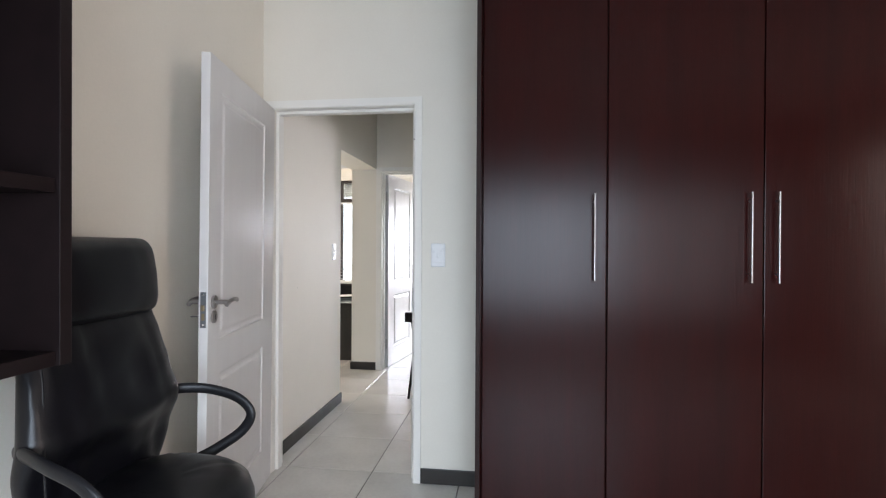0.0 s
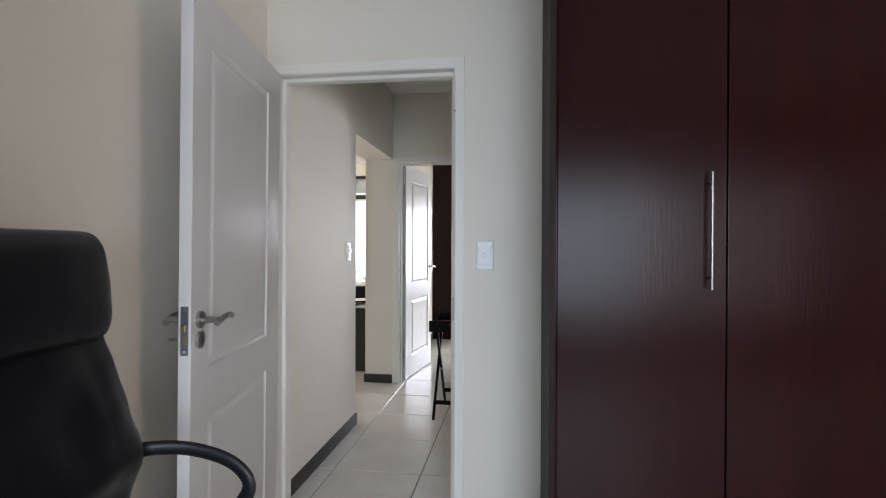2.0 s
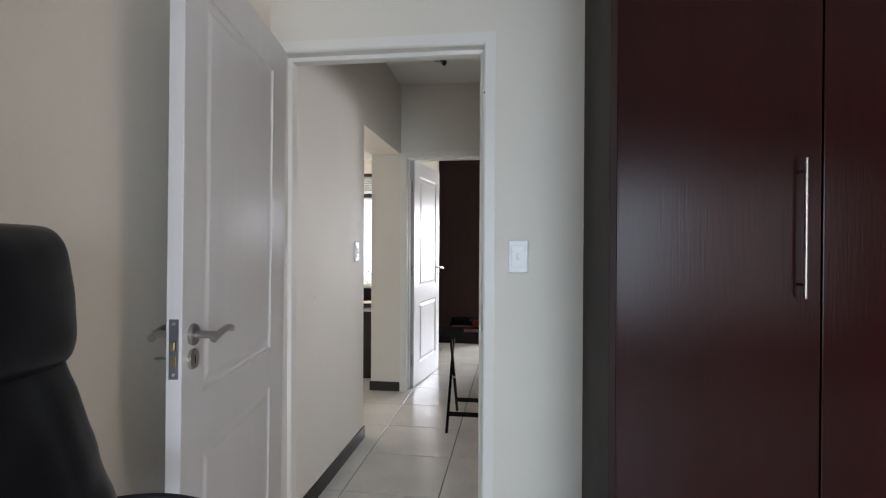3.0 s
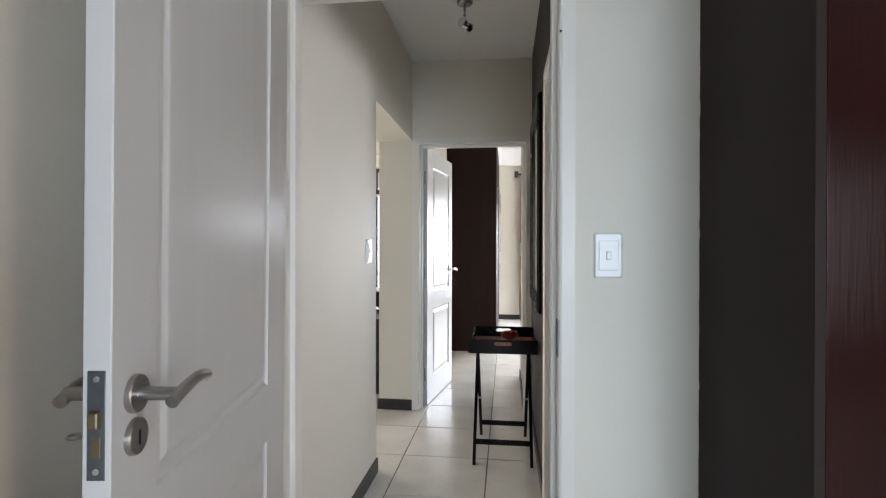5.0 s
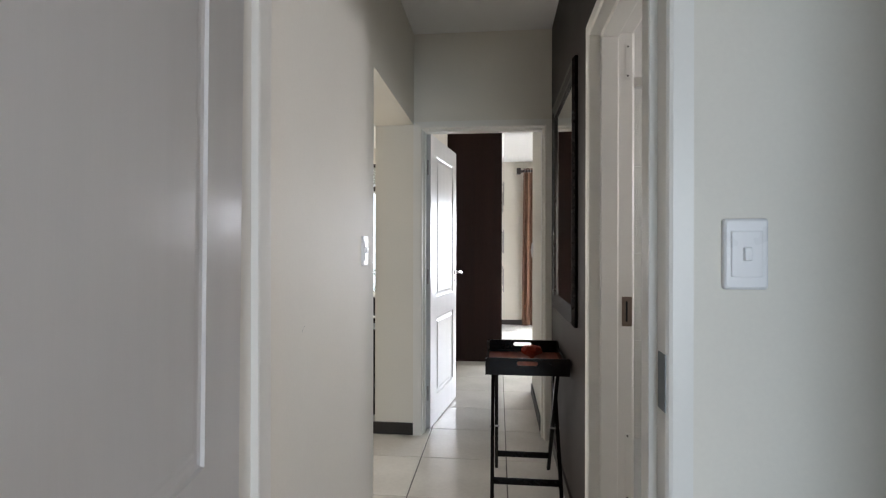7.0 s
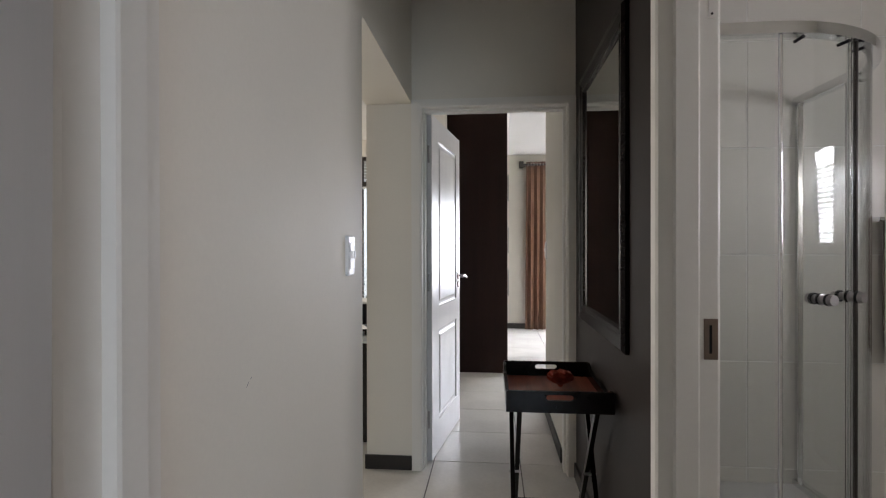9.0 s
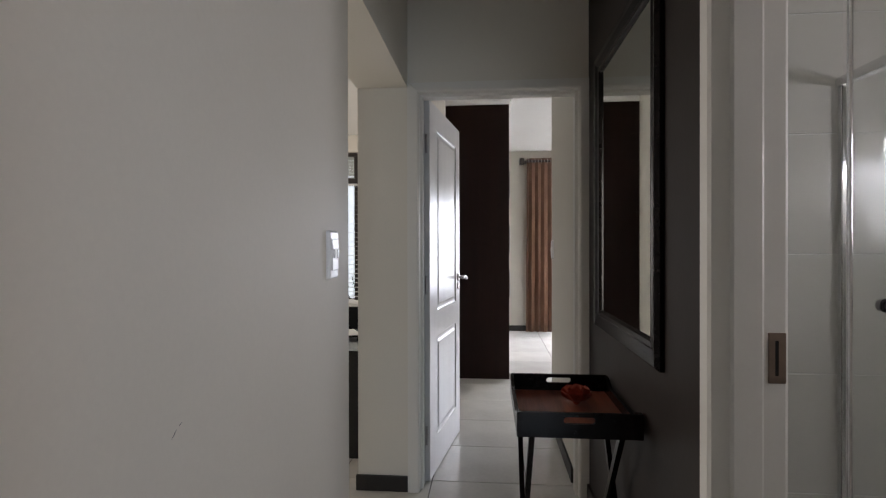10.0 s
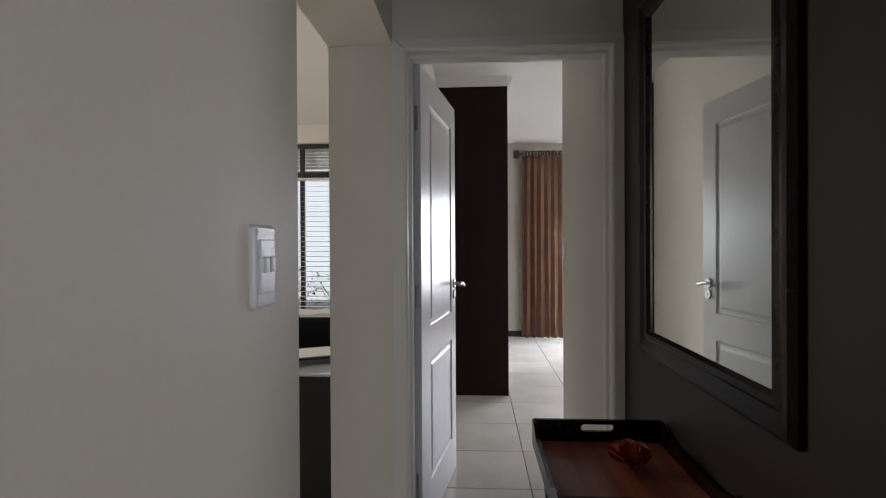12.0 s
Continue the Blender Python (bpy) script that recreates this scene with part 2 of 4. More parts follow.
def rounded(w, h, r, seg=5, cx=0.0, cy=0.0):
    out = []
    for sx, sy, a0 in ((1, 1, 0), (-1, 1, 90), (-1, -1, 180), (1, -1, 270)):
        for k in range(seg + 1):
            a = radians(a0 + 90 * k / seg)
            out.append((cx + sx * (w / 2 - r) + r * math.cos(a), cy + sy * (h / 2 - r) + r * math.sin(a)))
    return out


def wall(name, axis, a0, a1, d0, d1, z0, z1, holes, mats, label):
    """A wall along x or y from a0 to a1, between the faces d0 and d1, with openings (u0, u1, low, high) cut through it.
    mats: the paint of the d0 face, of the d1 face and of all reveals."""
    us = sorted({a0, a1, *(h[0] for h in holes), *(h[1] for h in holes)})
    zs = sorted({z0, z1, *(h[2] for h in holes), *(h[3] for h in holes)})
    us, zs = [u for u in us if a0 <= u <= a1], [z for z in zs if z0 <= z <= z1]
    solid = lambda i, k: 0 <= i < len(us) - 1 and 0 <= k < len(zs) - 1 and not any(
        h[0] < (us[i] + us[i + 1]) / 2 < h[1] and h[2] < (zs[k] + zs[k + 1]) / 2 < h[3] for h in holes)
    bm = bmesh.new()
    spots = {}

    def at(u, d, z):
        key = (round(u, 4), round(d, 4), round(z, 4))
        if key not in spots:
            spots[key] = bm.verts.new((u, d, z) if axis == "x" else (d, u, z))
        return spots[key]

    def face(slot, *c):
        f = bm.faces.new([at(*p) for p in c])
        f.material_index = slot

    for i in range(len(us) - 1):
        for k in range(len(zs) - 1):
            if not solid(i, k):
                continue
            u, v, lo, hi = us[i], us[i + 1], zs[k], zs[k + 1]
            face(0, (u, d0, lo), (v, d0, lo), (v, d0, hi), (u, d0, hi))
            face(1, (u, d1, lo), (v, d1, lo), (v, d1, hi), (u, d1, hi))
            if not solid(i - 1, k):
                face(2, (u, d0, lo), (u, d1, lo), (u, d1, hi), (u, d0, hi))
            if not solid(i + 1, k):
                face(2, (v, d0, lo), (v, d1, lo), (v, d1, hi), (v, d0, hi))
            if not solid(i, k - 1):
                face(2, (u, d0, lo), (v, d0, lo), (v, d1, lo), (u, d1, lo))
            if not solid(i, k + 1):
                face(2, (u, d0, hi), (v, d0, hi), (v, d1, hi), (u, d1, hi))
    return tagged(part(name, bm, mats), label, "wall", kind="structure")


# ---- plan ----
LEFT = -1.312          # bedroom and hall side of the long left wall
LEFT_OUT = -1.572      # its living room side
FRONT, FRONT_IN = 2.573, 2.700   # wall between bedroom and hall
HALL_R, HALL_R_IN = -0.405, -0.262   # wall between hall and bathroom
FAR, FAR_IN = 5.040, 5.190       # wall between hall and far bedroom
CEILING = 2.672
ARCH = (3.912, 5.040, 2.067)
DOOR_X = (-1.255, -0.450)
BATH_Y = (2.758, 3.586)
HEAD = 2.040
BATH_FAR, BATH_R = 4.700, 1.780

# walls
C3 = (CREAM, CREAM, CREAM)
wall("wall_left", "y", -2.2, 10.45, LEFT_OUT, LEFT, 0, 2.72, [(ARCH[0], ARCH[1], -1, ARCH[2])], C3, "cream painted plaster wall with a square opening to the living room")
wall("wall_bedroom_front", "x", LEFT, 3.6, FRONT, FRONT_IN, 0, 2.72, [(DOOR_X[0] - 0.02, DOOR_X[1] + 0.02, -1, HEAD + 0.02)], C3, "cream painted bedroom wall with a doorway to the hall")
wall("wall_hall_right", "y", FRONT_IN, FAR, HALL_R, HALL_R_IN, 0, 2.72, [(BATH_Y[0] - 0.02, BATH_Y[1] + 0.02, -1, HEAD + 0.02)], (TAUPE, CREAM, CREAM), "dark taupe feature wall of the hall with the bathroom doorway")
wall("wall_hall_end", "x", LEFT, 3.6, FAR, FAR_IN, 0, 2.72, [(DOOR_X[0] - 0.02, DOOR_X[1] + 0.02, -1, HEAD + 0.02)], C3, "cream painted end wall of the hall with the far bedroom doorway")
wall("wall_passage_right", "y", FAR_IN, 6.16, -0.455, -0.325, 0, 2.72, [], C3, "cream painted short wall beside the far bedroom entrance")
wall("wall_far_bedroom_inner", "x", -0.325, 3.6, 6.03, 6.16, 0, 2.72, [], C3, "cream painted inner wall of the far bedroom")
wall("wall_far_bedroom_end", "x", LEFT, 3.6, 10.25, 10.40, 0, 2.72, [(0.0, 2.70, 0.12, 2.30)], C3, "cream painted end wall of the far bedroom with a large window")
# the opening is added to let the bedroom's side fill lamp in
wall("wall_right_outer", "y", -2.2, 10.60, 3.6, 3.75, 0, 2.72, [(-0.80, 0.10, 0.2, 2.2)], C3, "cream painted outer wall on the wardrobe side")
# out of view; painted dark so that the wardrobe doors reflect little
wall("wall_bedroom_back", "x", LEFT_OUT, 3.75, -2.33, -2.2, 0, 2.72, [(-0.60, 2.85, 0.4, 2.25)], (TAUPE, TAUPE, CREAM), "unseen bedroom back wall with its window, dark taupe to dim reflections")
wall("wall_bathroom_far", "x", HALL_R_IN, BATH_R + 0.1, BATH_FAR + 0.008, BATH_FAR + 0.13, 0, 2.72, [], C3, "bathroom wall behind the shower")
wall("wall_bathroom_right", "y", FRONT_IN, BATH_FAR + 0.008, BATH_R, BATH_R + 0.13, 0, 2.72, [(2.76, 3.34, 1.20, 1.88)], C3, "bathroom outer wall with a small blind-covered window")
wall("wall_living_far", "x", -6.0, LEFT_OUT, 8.90, 9.05, 0, 2.72, [(-4.40, -2.32, 0.46, 2.46)], C3, "cream living room wall with a wide bronze window")
# out of view; the opening is added for the living room fill lamp
wall("wall_living_side", "y", 1.0, 9.05, -6.13, -6.0, 0, 2.72, [(5.25, 7.55, 0.1, 2.3)], C3, "unseen cream living room side wall, opened for the fill lamp")
wall("wall_living_back", "x", -6.13, LEFT_OUT, 0.87, 1.0, 0, 2.72, [], C3, "cream living room back wall")

# ceiling and slab
bm = boxes((-6.2, 3.8, -2.4, 10.65, CEILING, CEILING + 0.12))
tagged(part("ceiling", bm, CEIL), "white painted flat ceiling over all rooms", "ceiling", kind="structure")
bm = boxes((-6.2, 3.8, -2.4, 10.65, -0.20, -0.005))
floor = tagged(part("floor", bm, GROUT), "cream square tiled floor with grey grout joints", "floor", kind="structure")
bm = boxes((-60, 60, -60, 80, -0.4, -0.21))
tagged(part("ground", bm, PAVING), "pale paved ground outside the house", "ground", kind="structure")


# door frames of pressed steel
def door_frame(name, axis, u0, u1, d_leaf, d_back, head, label):
    """Jambs and head with a rebate on the leaf's side (d_leaf) and a stop towards d_back."""
    s = 1 if d_back > d_leaf else -1
    depth = abs(d_back - d_leaf)
    prof = [(0.045, -0.014), (0.010, -0.014), (0.004, -0.011), (0.0, -0.004), (0.0, 0.044), (-0.014, 0.047), (-0.016, 0.052),
            (-0.016, depth - 0.034), (-0.004, depth - 0.030), (-0.002, depth + 0.008), (0.006, depth + 0.014), (0.045, depth + 0.014)]
    ob = thing(name, Matrix(), label, "door frame", kind="structure")
    put = lambda u, d, z: (u, d_leaf + s * d, z) if axis == "x" else (d_leaf + s * d, u, z)
    for edge, way in ((u0, -1), (u1, 1)):
        bm = bmesh.new()
        wide = 0.0565 if axis == "x" and way < 0 else 0.045
        side = [(wide if a == 0.045 else a, b) for a, b in prof]
        loft(bm, [[put(edge + way * a, b, 0.0) for a, b in side], [put(edge + way * a, b, head + min(a, 0.0449)) for a, b in side]])
        part("jamb", bm, FRAMEWHITE, ob)
    bm = bmesh.new()
    loft(bm, [[put(u0 - a, b, head + a) for a, b in prof], [put(u1 + a, b, head + a) for a, b in prof]])
    part("head", bm, FRAMEWHITE, ob)
    return ob


frame_bed = door_frame("door_frame_1", "x", *DOOR_X, FRONT, FRONT_IN, HEAD, "cream white steel door frame of the bedroom")
frame_far = door_frame("door_frame_2", "x", *DOOR_X, FAR_IN, FAR, HEAD, "cream white steel door frame of the far bedroom")
frame_bath = door_frame("door_frame_3", "y", *BATH_Y, HALL_R_IN, HALL_R, HEAD, "cream white steel door frame of the bathroom")
# strike plates in the jambs
def strike(parent, mat, x0, x1, y0, y1, z0, z1):
    part("strike_plate", boxes((x0, x1, y0, y1, z0, z1), bevel=0.0015), mat, parent, "dull steel strike plate")


strike(frame_bed, DARKSTEEL, DOOR_X[1] - 0.0018, DOOR_X[1] + 0.002, FRONT - 0.006, FRONT + 0.036, 0.945, 1.050)
strike(frame_bath, BRONZEPLATE, HALL_R_IN - 0.032, HALL_R_IN + 0.004, BATH_Y[1] - 0.004, BATH_Y[1] + 0.002, 0.955, 1.065)

part("strike_slot", boxes((HALL_R_IN - 0.019, HALL_R_IN - 0.012, BATH_Y[1] - 0.0046, BATH_Y[1] - 0.003, 0.972, 1.048)), PLASTIC, frame_bath, "dark slot for the latch")
# hinge cut-outs in the bathroom jamb, white plates for their light, each with two screw holes
for z0, z1 in ((1.870, 2.000), (0.310, 0.560)):
    part("lit_hinge_cutout", boxes((HALL_R_IN - 0.020, HALL_R_IN - 0.001, BATH_Y[1] - 0.0022, BATH_Y[1] + 0.002, z0, z1), bevel=0.001), FRAMEWHITE, frame_bath, "white plate in place of a lit hinge cut-out")
    for z in (z0 + 0.012, z1 - 0.010):
        bm = bmesh.new()
        tube(bm, [(HALL_R_IN - 0.012, BATH_Y[1] - 0.002, z), (HALL_R_IN - 0.012, BATH_Y[1] - 0.0036, z)], 0.0035, 10)
        part("screw_hole", bm, FRAMEBROWN, frame_bath, "small dark screw hole")

bm = bmesh.new()
tube(bm, [(-0.4455, FRONT - 0.0135, 1.855), (-0.4455, FRONT - 0.0150, 1.855)], 0.0035, 10)
part("screw_hole", bm, FRAMEBROWN, frame_bed, "small dark screw hole")

# uneven bead of filler where the wardrobe's side meets the wall
rnd = random.Random(11)
bm = bmesh.new()
rings = []
for k in range(140):
    z = 0.082 + (CEILING - 0.09) * k / 139
    a, b = rnd.uniform(0.001, 0.004) + (0.004 if rnd.random() < 0.08 else 0), rnd.uniform(0.001, 0.003)
    rings.append([(-0.0735, FRONT + 0.001, z), (-0.0735 - b, FRONT - 0.0005, z), (-0.0745, FRONT - a, z), (-0.0725, FRONT - a, z)])
loft(bm, rings)
tagged(part("trim", bm, CREAM), "uneven cream filler bead beside the wardrobe", "trim", kind="structure")

# skirting
def skirting(name, *r):
    bm = boxes(r, bevel=0.003)
    tagged(part(name, bm, SKIRT), "dark grey skirting along the foot of the wall", "skirting", kind="structure")


SK = 0.080
skirting("baseboard_1", LEFT - 0.001, LEFT + 0.012, FRONT_IN + 0.014, ARCH[0] + 0.010, 0, SK)
skirting("baseboard_2", LEFT_OUT + 0.0, LEFT + 0.002, ARCH[0] - 0.001, ARCH[0] + 0.012, 0, SK)
skirting("baseboard_3", LEFT_OUT - 0.010, LEFT - 0.0, ARCH[1] - 0.012, ARCH[1] + 0.001, 0, SK)
skirting("baseboard_4", DOOR_X[1] + 0.046, -0.075, FRONT - 0.012, FRONT + 0.001, 0, SK)
skirting("baseboard_5", HALL_R - 0.012, HALL_R + 0.001, BATH_Y[1] + 0.046, FAR - 0.001, 0, SK)
skirting("baseboard_6", -0.467, -0.454, FAR_IN + 0.016, 6.172, 0, SK)
skirting("baseboard_7", LEFT, 3.6, 10.238, 10.251, 0, SK)
skirting("baseboard_8", LEFT - 0.001, LEFT + 0.012, FAR_IN + 0.016, 7.35, 0, SK)
skirting("baseboard_9", LEFT - 0.001, LEFT + 0.012, -2.19, FRONT - 0.016, 0, SK)
skirting("baseboard_10", -6.0, LEFT_OUT, 8.888, 8.901, 0, SK)


# ---- doors ----
def lever_set(parent, m):
    """Rosette, curved lever and key plate; local x along the leaf away from its free edge, y out of the face, z up."""
    bm = bmesh.new()
    tube(bm, [m @ Vector(p) for p in ((0, 0, 0), (0, 0.007, 0), (0, 0.009, 0))], [0.0265, 0.0265, 0.0245], 28)
    part("rosette", bm, STEEL, parent, "round brushed steel rosette", True)
    bm = bmesh.new()
    tube(bm, [m @ Vector((0, 0.006, 0)), m @ Vector((0, 0.056, 0))], 0.0095, 16)
    pts = smooth_line([(-0.012, 0.056, -0.009), (0.012, 0.057, -0.002), (0.040, 0.058, 0.004), (0.070, 0.057, 0.006), (0.098, 0.055, 0.003), (0.112, 0.053, -0.001)])
    tube(bm, [m @ p for p in pts], 0.0090, 16)
    part("lever", bm, STEEL, parent, "curved brushed steel lever handle", True)
    bm = bmesh.new()
    tube(bm, [m @ Vector(p) for p in ((0, 0, -0.059), (0, 0.006, -0.059), (0, 0.008, -0.059))], [0.0255, 0.0255, 0.0235], 28)
    plate = part("key_plate", bm, STEEL, parent, "round steel key plate", True)
    bm = bmesh.new()
    pr = rounded(0.0045, 0.021, 0.0021)
    prism(bm, pr, m @ Matrix.Translation((0, 0.0075, -0.060)) @ pose(0, 0, 0, 90, 0, 0) @ Matrix.Scale(-1, 4, (0, 0, 1)), 0.0012)
    part("keyhole", bm, PLASTIC, plate, "black keyhole slot")


def panel_door(name, m, length, label):
    """Two-panel moulded leaf. Local x from the hinge to the free edge, y across the thickness (0 to 0.036), z up."""
    ob = thing(name, m, label, "door", kind="structure")
    T, H0, H1 = 0.036, 0.008, 2.032
    inner, outer_stile = 0.168, 0.116
    panels = [(inner, length - outer_stile, 0.896, 1.905), (inner, length - outer_stile, 0.200, 0.752)]
    bm = bmesh.new()
    steps = ((0.0, 0.0), (0.003, 0.0055), (0.009, 0.0082), (0.018, 0.0084), (0.026, 0.0070), (0.036, 0.0026), (0.041, 0.0018))
    for y, s in ((0.0, 1), (T, -1)):
        def ring(p, inset, deep):
            u0, u1, z0, z1 = p
            return [bm.verts.new((a, y + s * deep, b)) for a, b in ((u0 + inset, z0 + inset), (u1 - inset, z0 + inset), (u1 - inset, z1 - inset), (u0 + inset, z1 - inset))]
        outer = [bm.verts.new((a, y, b)) for a, b in ((0.0015, H0), (length - 0.0015, H0), (length - 0.0015, H1), (0.0015, H1))]
        holes = [ring(p, 0, 0) for p in panels]
        edges = []
        for loop in (outer, *holes):
            edges += [bm.edges.new((loop[i], loop[(i + 1) % 4])) for i in range(4)]
        bmesh.ops.triangle_fill(bm, edges=edges, use_beauty=True)
        for p, first in zip(panels, holes):
            prev = first
            for inset, deep in steps[1:]:
                cur = ring(p, inset, deep)
                for i in range(4):
                    bm.faces.new((prev[i], prev[(i + 1) % 4], cur[(i + 1) % 4], cur[i]))
                prev = cur
            bm.faces.new(prev)
    for a, b in (((0.0, H0), (0.0, H1)), ((length, H0), (length, H1))):
        q = [bm.verts.new((a[0], 0.0015 if k in (0, 1) else T - 0.0015, z)) for k, z in ((0, a[1]), (1, b[1]), (2, b[1]), (3, a[1]))]
        bm.faces.new(q)
        for y in (0.0, T):
            e = 0.0015 if a[0] == 0 else length - 0.0015
            yy = 0.0015 if y == 0 else T - 0.0015
            bm.faces.new([bm.verts.new(v) for v in ((a[0], yy, H0), (a[0], yy, H1), (e, y, H1), (e, y, H0))])
    for z in (H0, H1):
        bm.faces.new([bm.verts.new(v) for v in ((0, 0, z), (length, 0, z), (length, T, z), (0, T, z))])
    part("leaf", bm, ENAMEL, ob)
    back = pose(0, 0, 0, 0, 0, 180)
    lever_set(ob, Matrix.Translation((length - 0.054, T, 1.053)) @ Matrix.Scale(-1, 4, (1, 0, 0)))
    lever_set(ob, Matrix.Translation((length - 0.054, 0, 1.053)) @ back)
    bm = boxes((length - 0.001, length + 0.0015, 0.007, 0.029, 0.957, 1.097), bevel=0.0006)
    lock = part("lock_plate", bm, DARKSTEEL, ob, "steel lock plate on the door edge")
    part("latch", boxes((length, length + 0.010, 0.011, 0.025, 1.024, 1.046), bevel=0.003), BRASS, lock, "brass latch bolt")
    part("deadbolt", boxes((length, length + 0.0025, 0.012, 0.024, 0.986, 1.012), bevel=0.001), BRASS, lock, "brass dead bolt")
    for z in (1.086, 0.968):
        bm = bmesh.new()
        tube(bm, [(length + 0.001, 0.018, z), (length + 0.0026, 0.018, z)], [0.0048, 0.0036], 14)
        part("screw", bm, CHROME, lock, smooth=True)
    for z in (0.25, 1.05, 1.80):
        bm = bmesh.new()
        tube(bm, [(-0.004, T / 2, z - 0.05), (-0.004, T / 2, z + 0.05)], 0.0065, 12)
        part("hinge", bm, STEEL, ob, "steel butt hinge", True)
    return ob


def leaf_pose(hinge, free):
    d = math.degrees(math.atan2(free[1] - hinge[1], free[0] - hinge[0]))
    return pose(hinge[0], hinge[1], 0, 0, 0, d)


BED_LEAF = ((-1.2800, 2.5277), (-1.1385, 1.6796))
FAR_LEAF = ((-1.211, 5.150), (-1.098, 5.930))
bed_door = panel_door("door_1", leaf_pose(*BED_LEAF) @ pose(0, 0, 0, -0.5, 0, 0), 0.860, "white panelled bedroom door standing open with a steel lever handle")
panel_door("door_2", leaf_pose(*FAR_LEAF), 0.788, "white panelled far bedroom door standing open with a steel lever handle")
# key left in the bedroom door's lock on the wall side
bm = bmesh.new()
tube(bm, [(0.806, -0.004, 0.994), (0.806, -0.034, 0.994)], 0.003, 10)
tube(bm, [(0.806 + 0.010 * math.cos(a), -0.042 + 0.010 * math.sin(a), 0.994) for a in (2 * math.pi * k / 16 for k in range(17))], 0.0022, 8)
part("key", bm, STEEL, bed_door, "small steel key in the lock", True)
# faint scuff on the hall wall
bm = bmesh.new()
for y, z, dy, dz in ((3.045, 1.000, 0.012, 0.010), (3.062, 1.012, 0.006, 0.003)):
    tube(bm, [(LEFT + 0.0001, y, z), (LEFT + 0.0002, y + dy * 0.5, z + dz * 0.4), (LEFT + 0.0001, y + dy, z + dz)], [0.0002, 0.0005, 0.0002], 6)
part("scuff_mark", bm, DARKSTEEL, bpy.data.objects["wall_left"], "short faint scuff on the paint")


# ---- bedroom ----
def bar_handle(parent, x, y, z0, z1):
    bm = bmesh.new()
    tube(bm, [(x, y - 0.030, z0), (x, y - 0.030, z1)], 0.0046, 14)
    for z in (z0 + 0.035, z1 - 0.035):
        tube(bm, [(x, y, z), (x, y - 0.030, z)], 0.0045, 10)
    part("handle", bm, BARSTEEL, parent, "long brushed steel bar handle", True)


def wardrobe(x0, y_front, y_back, splits, handles, top):
    ob = thing("wardrobe", pose(x0, y_back, 0), "tall dark mahogany built-in wardrobe with steel bar handles", "wardrobe")
    shift = Matrix.Translation((-x0, -y_back, 0))
    x1 = splits[-1]
    local = lambda r: (r[0] - x0, r[1] - x0, r[2] - y_back, r[3] - y_back, r[4], r[5])
    part("side_panel", boxes(local((x0 - 0.018, x0, y_front - 0.040, y_back - 0.001, 0, top)), bevel=0.001), SIDEBROWN, ob, "matt brown side panel")
    part("body", boxes(local((x0 + 0.001, x1, y_front + 0.026, y_back - 0.002, 0.09, top))), WENGE, ob)
    part("plinth", boxes(local((x0 + 0.001, x1, y_front + 0.06, y_back - 0.01, 0, 0.089))), WENGE, ob)
    part("edge_strip", boxes(local((x0 + 0.0005, x0 + 0.005, y_front - 0.040, y_front + 0.020, 0, top)), bevel=0.001), MAHOGANY, ob, "mahogany edge strip")
    for i, (a, b) in enumerate(zip(splits, splits[1:])):
        bm = boxes(local((a + 0.0025, b - 0.0025, y_front, y_front + 0.020, 0.095, top - 0.004)), bevel=0.003)
        leaf = part("door", bm, MAHOGANY, ob)
        bar_handle(leaf, handles[i] - x0, y_front - y_back, 1.138, 1.506)
    return ob


wardrobe(-0.056, 2.075, FRONT, [-0.050, 0.478, 1.097, 1.716, 2.335, 2.95], [0.423, 1.040, 1.143, 2.280, 2.390], CEILING)


def wall_shelf():
    """Open dark wooden shelf unit hung on the left wall."""
    x0, x1, y0, y1, z0, z1 = LEFT + 0.001, -0.915, -1.05, 0.862, 1.010, 2.30
    ob = thing("shelf_unit", pose(x0, y0, z0), "dark wooden open shelf unit hung on the wall", "shelf")
    W, L, H, t = x1 - x0, y1 - y0, z1 - z0, 0.032
    part("back_panel", boxes((0, 0.012, t, L - t, t, H - t)), SHELFDARK, ob)
    for y in (0.0, L / 2 - t / 2, L - t):
        part("upright", boxes((0, W, y, y + t, 0, H), bevel=0.0025), SHELFDARK, ob)
    for z in (0.0, 0.385, 0.82, H - t):
        for a in (t, L / 2 + t / 2):
            part("shelf", boxes((0.013, W - 0.010, a + 0.001, a + L / 2 - 1.5 * t - 0.001, z, z + t), bevel=0.002), SHELFDARK, ob)
    return ob


wall_shelf()


def oval_ring(cx, z, w, d, n=28, power=2.8, lean=0.0, dish=0.0):
    """A flattened ring in x (depth) and y (width), with squarish sides; dish hollows its front."""
    out = []
    for k in range(n):
        a = 2 * math.pi * k / n
        c, s = math.cos(a), math.sin(a)
        x = math.copysign(abs(c) ** (2 / power), c) * d / 2
        y = math.copysign(abs(s) ** (2 / power), s) * w / 2
        if x > 0:
            x -= dish * (1 - (2 * y / w) ** 2)
        out.append((cx + x, y, z))
    return out


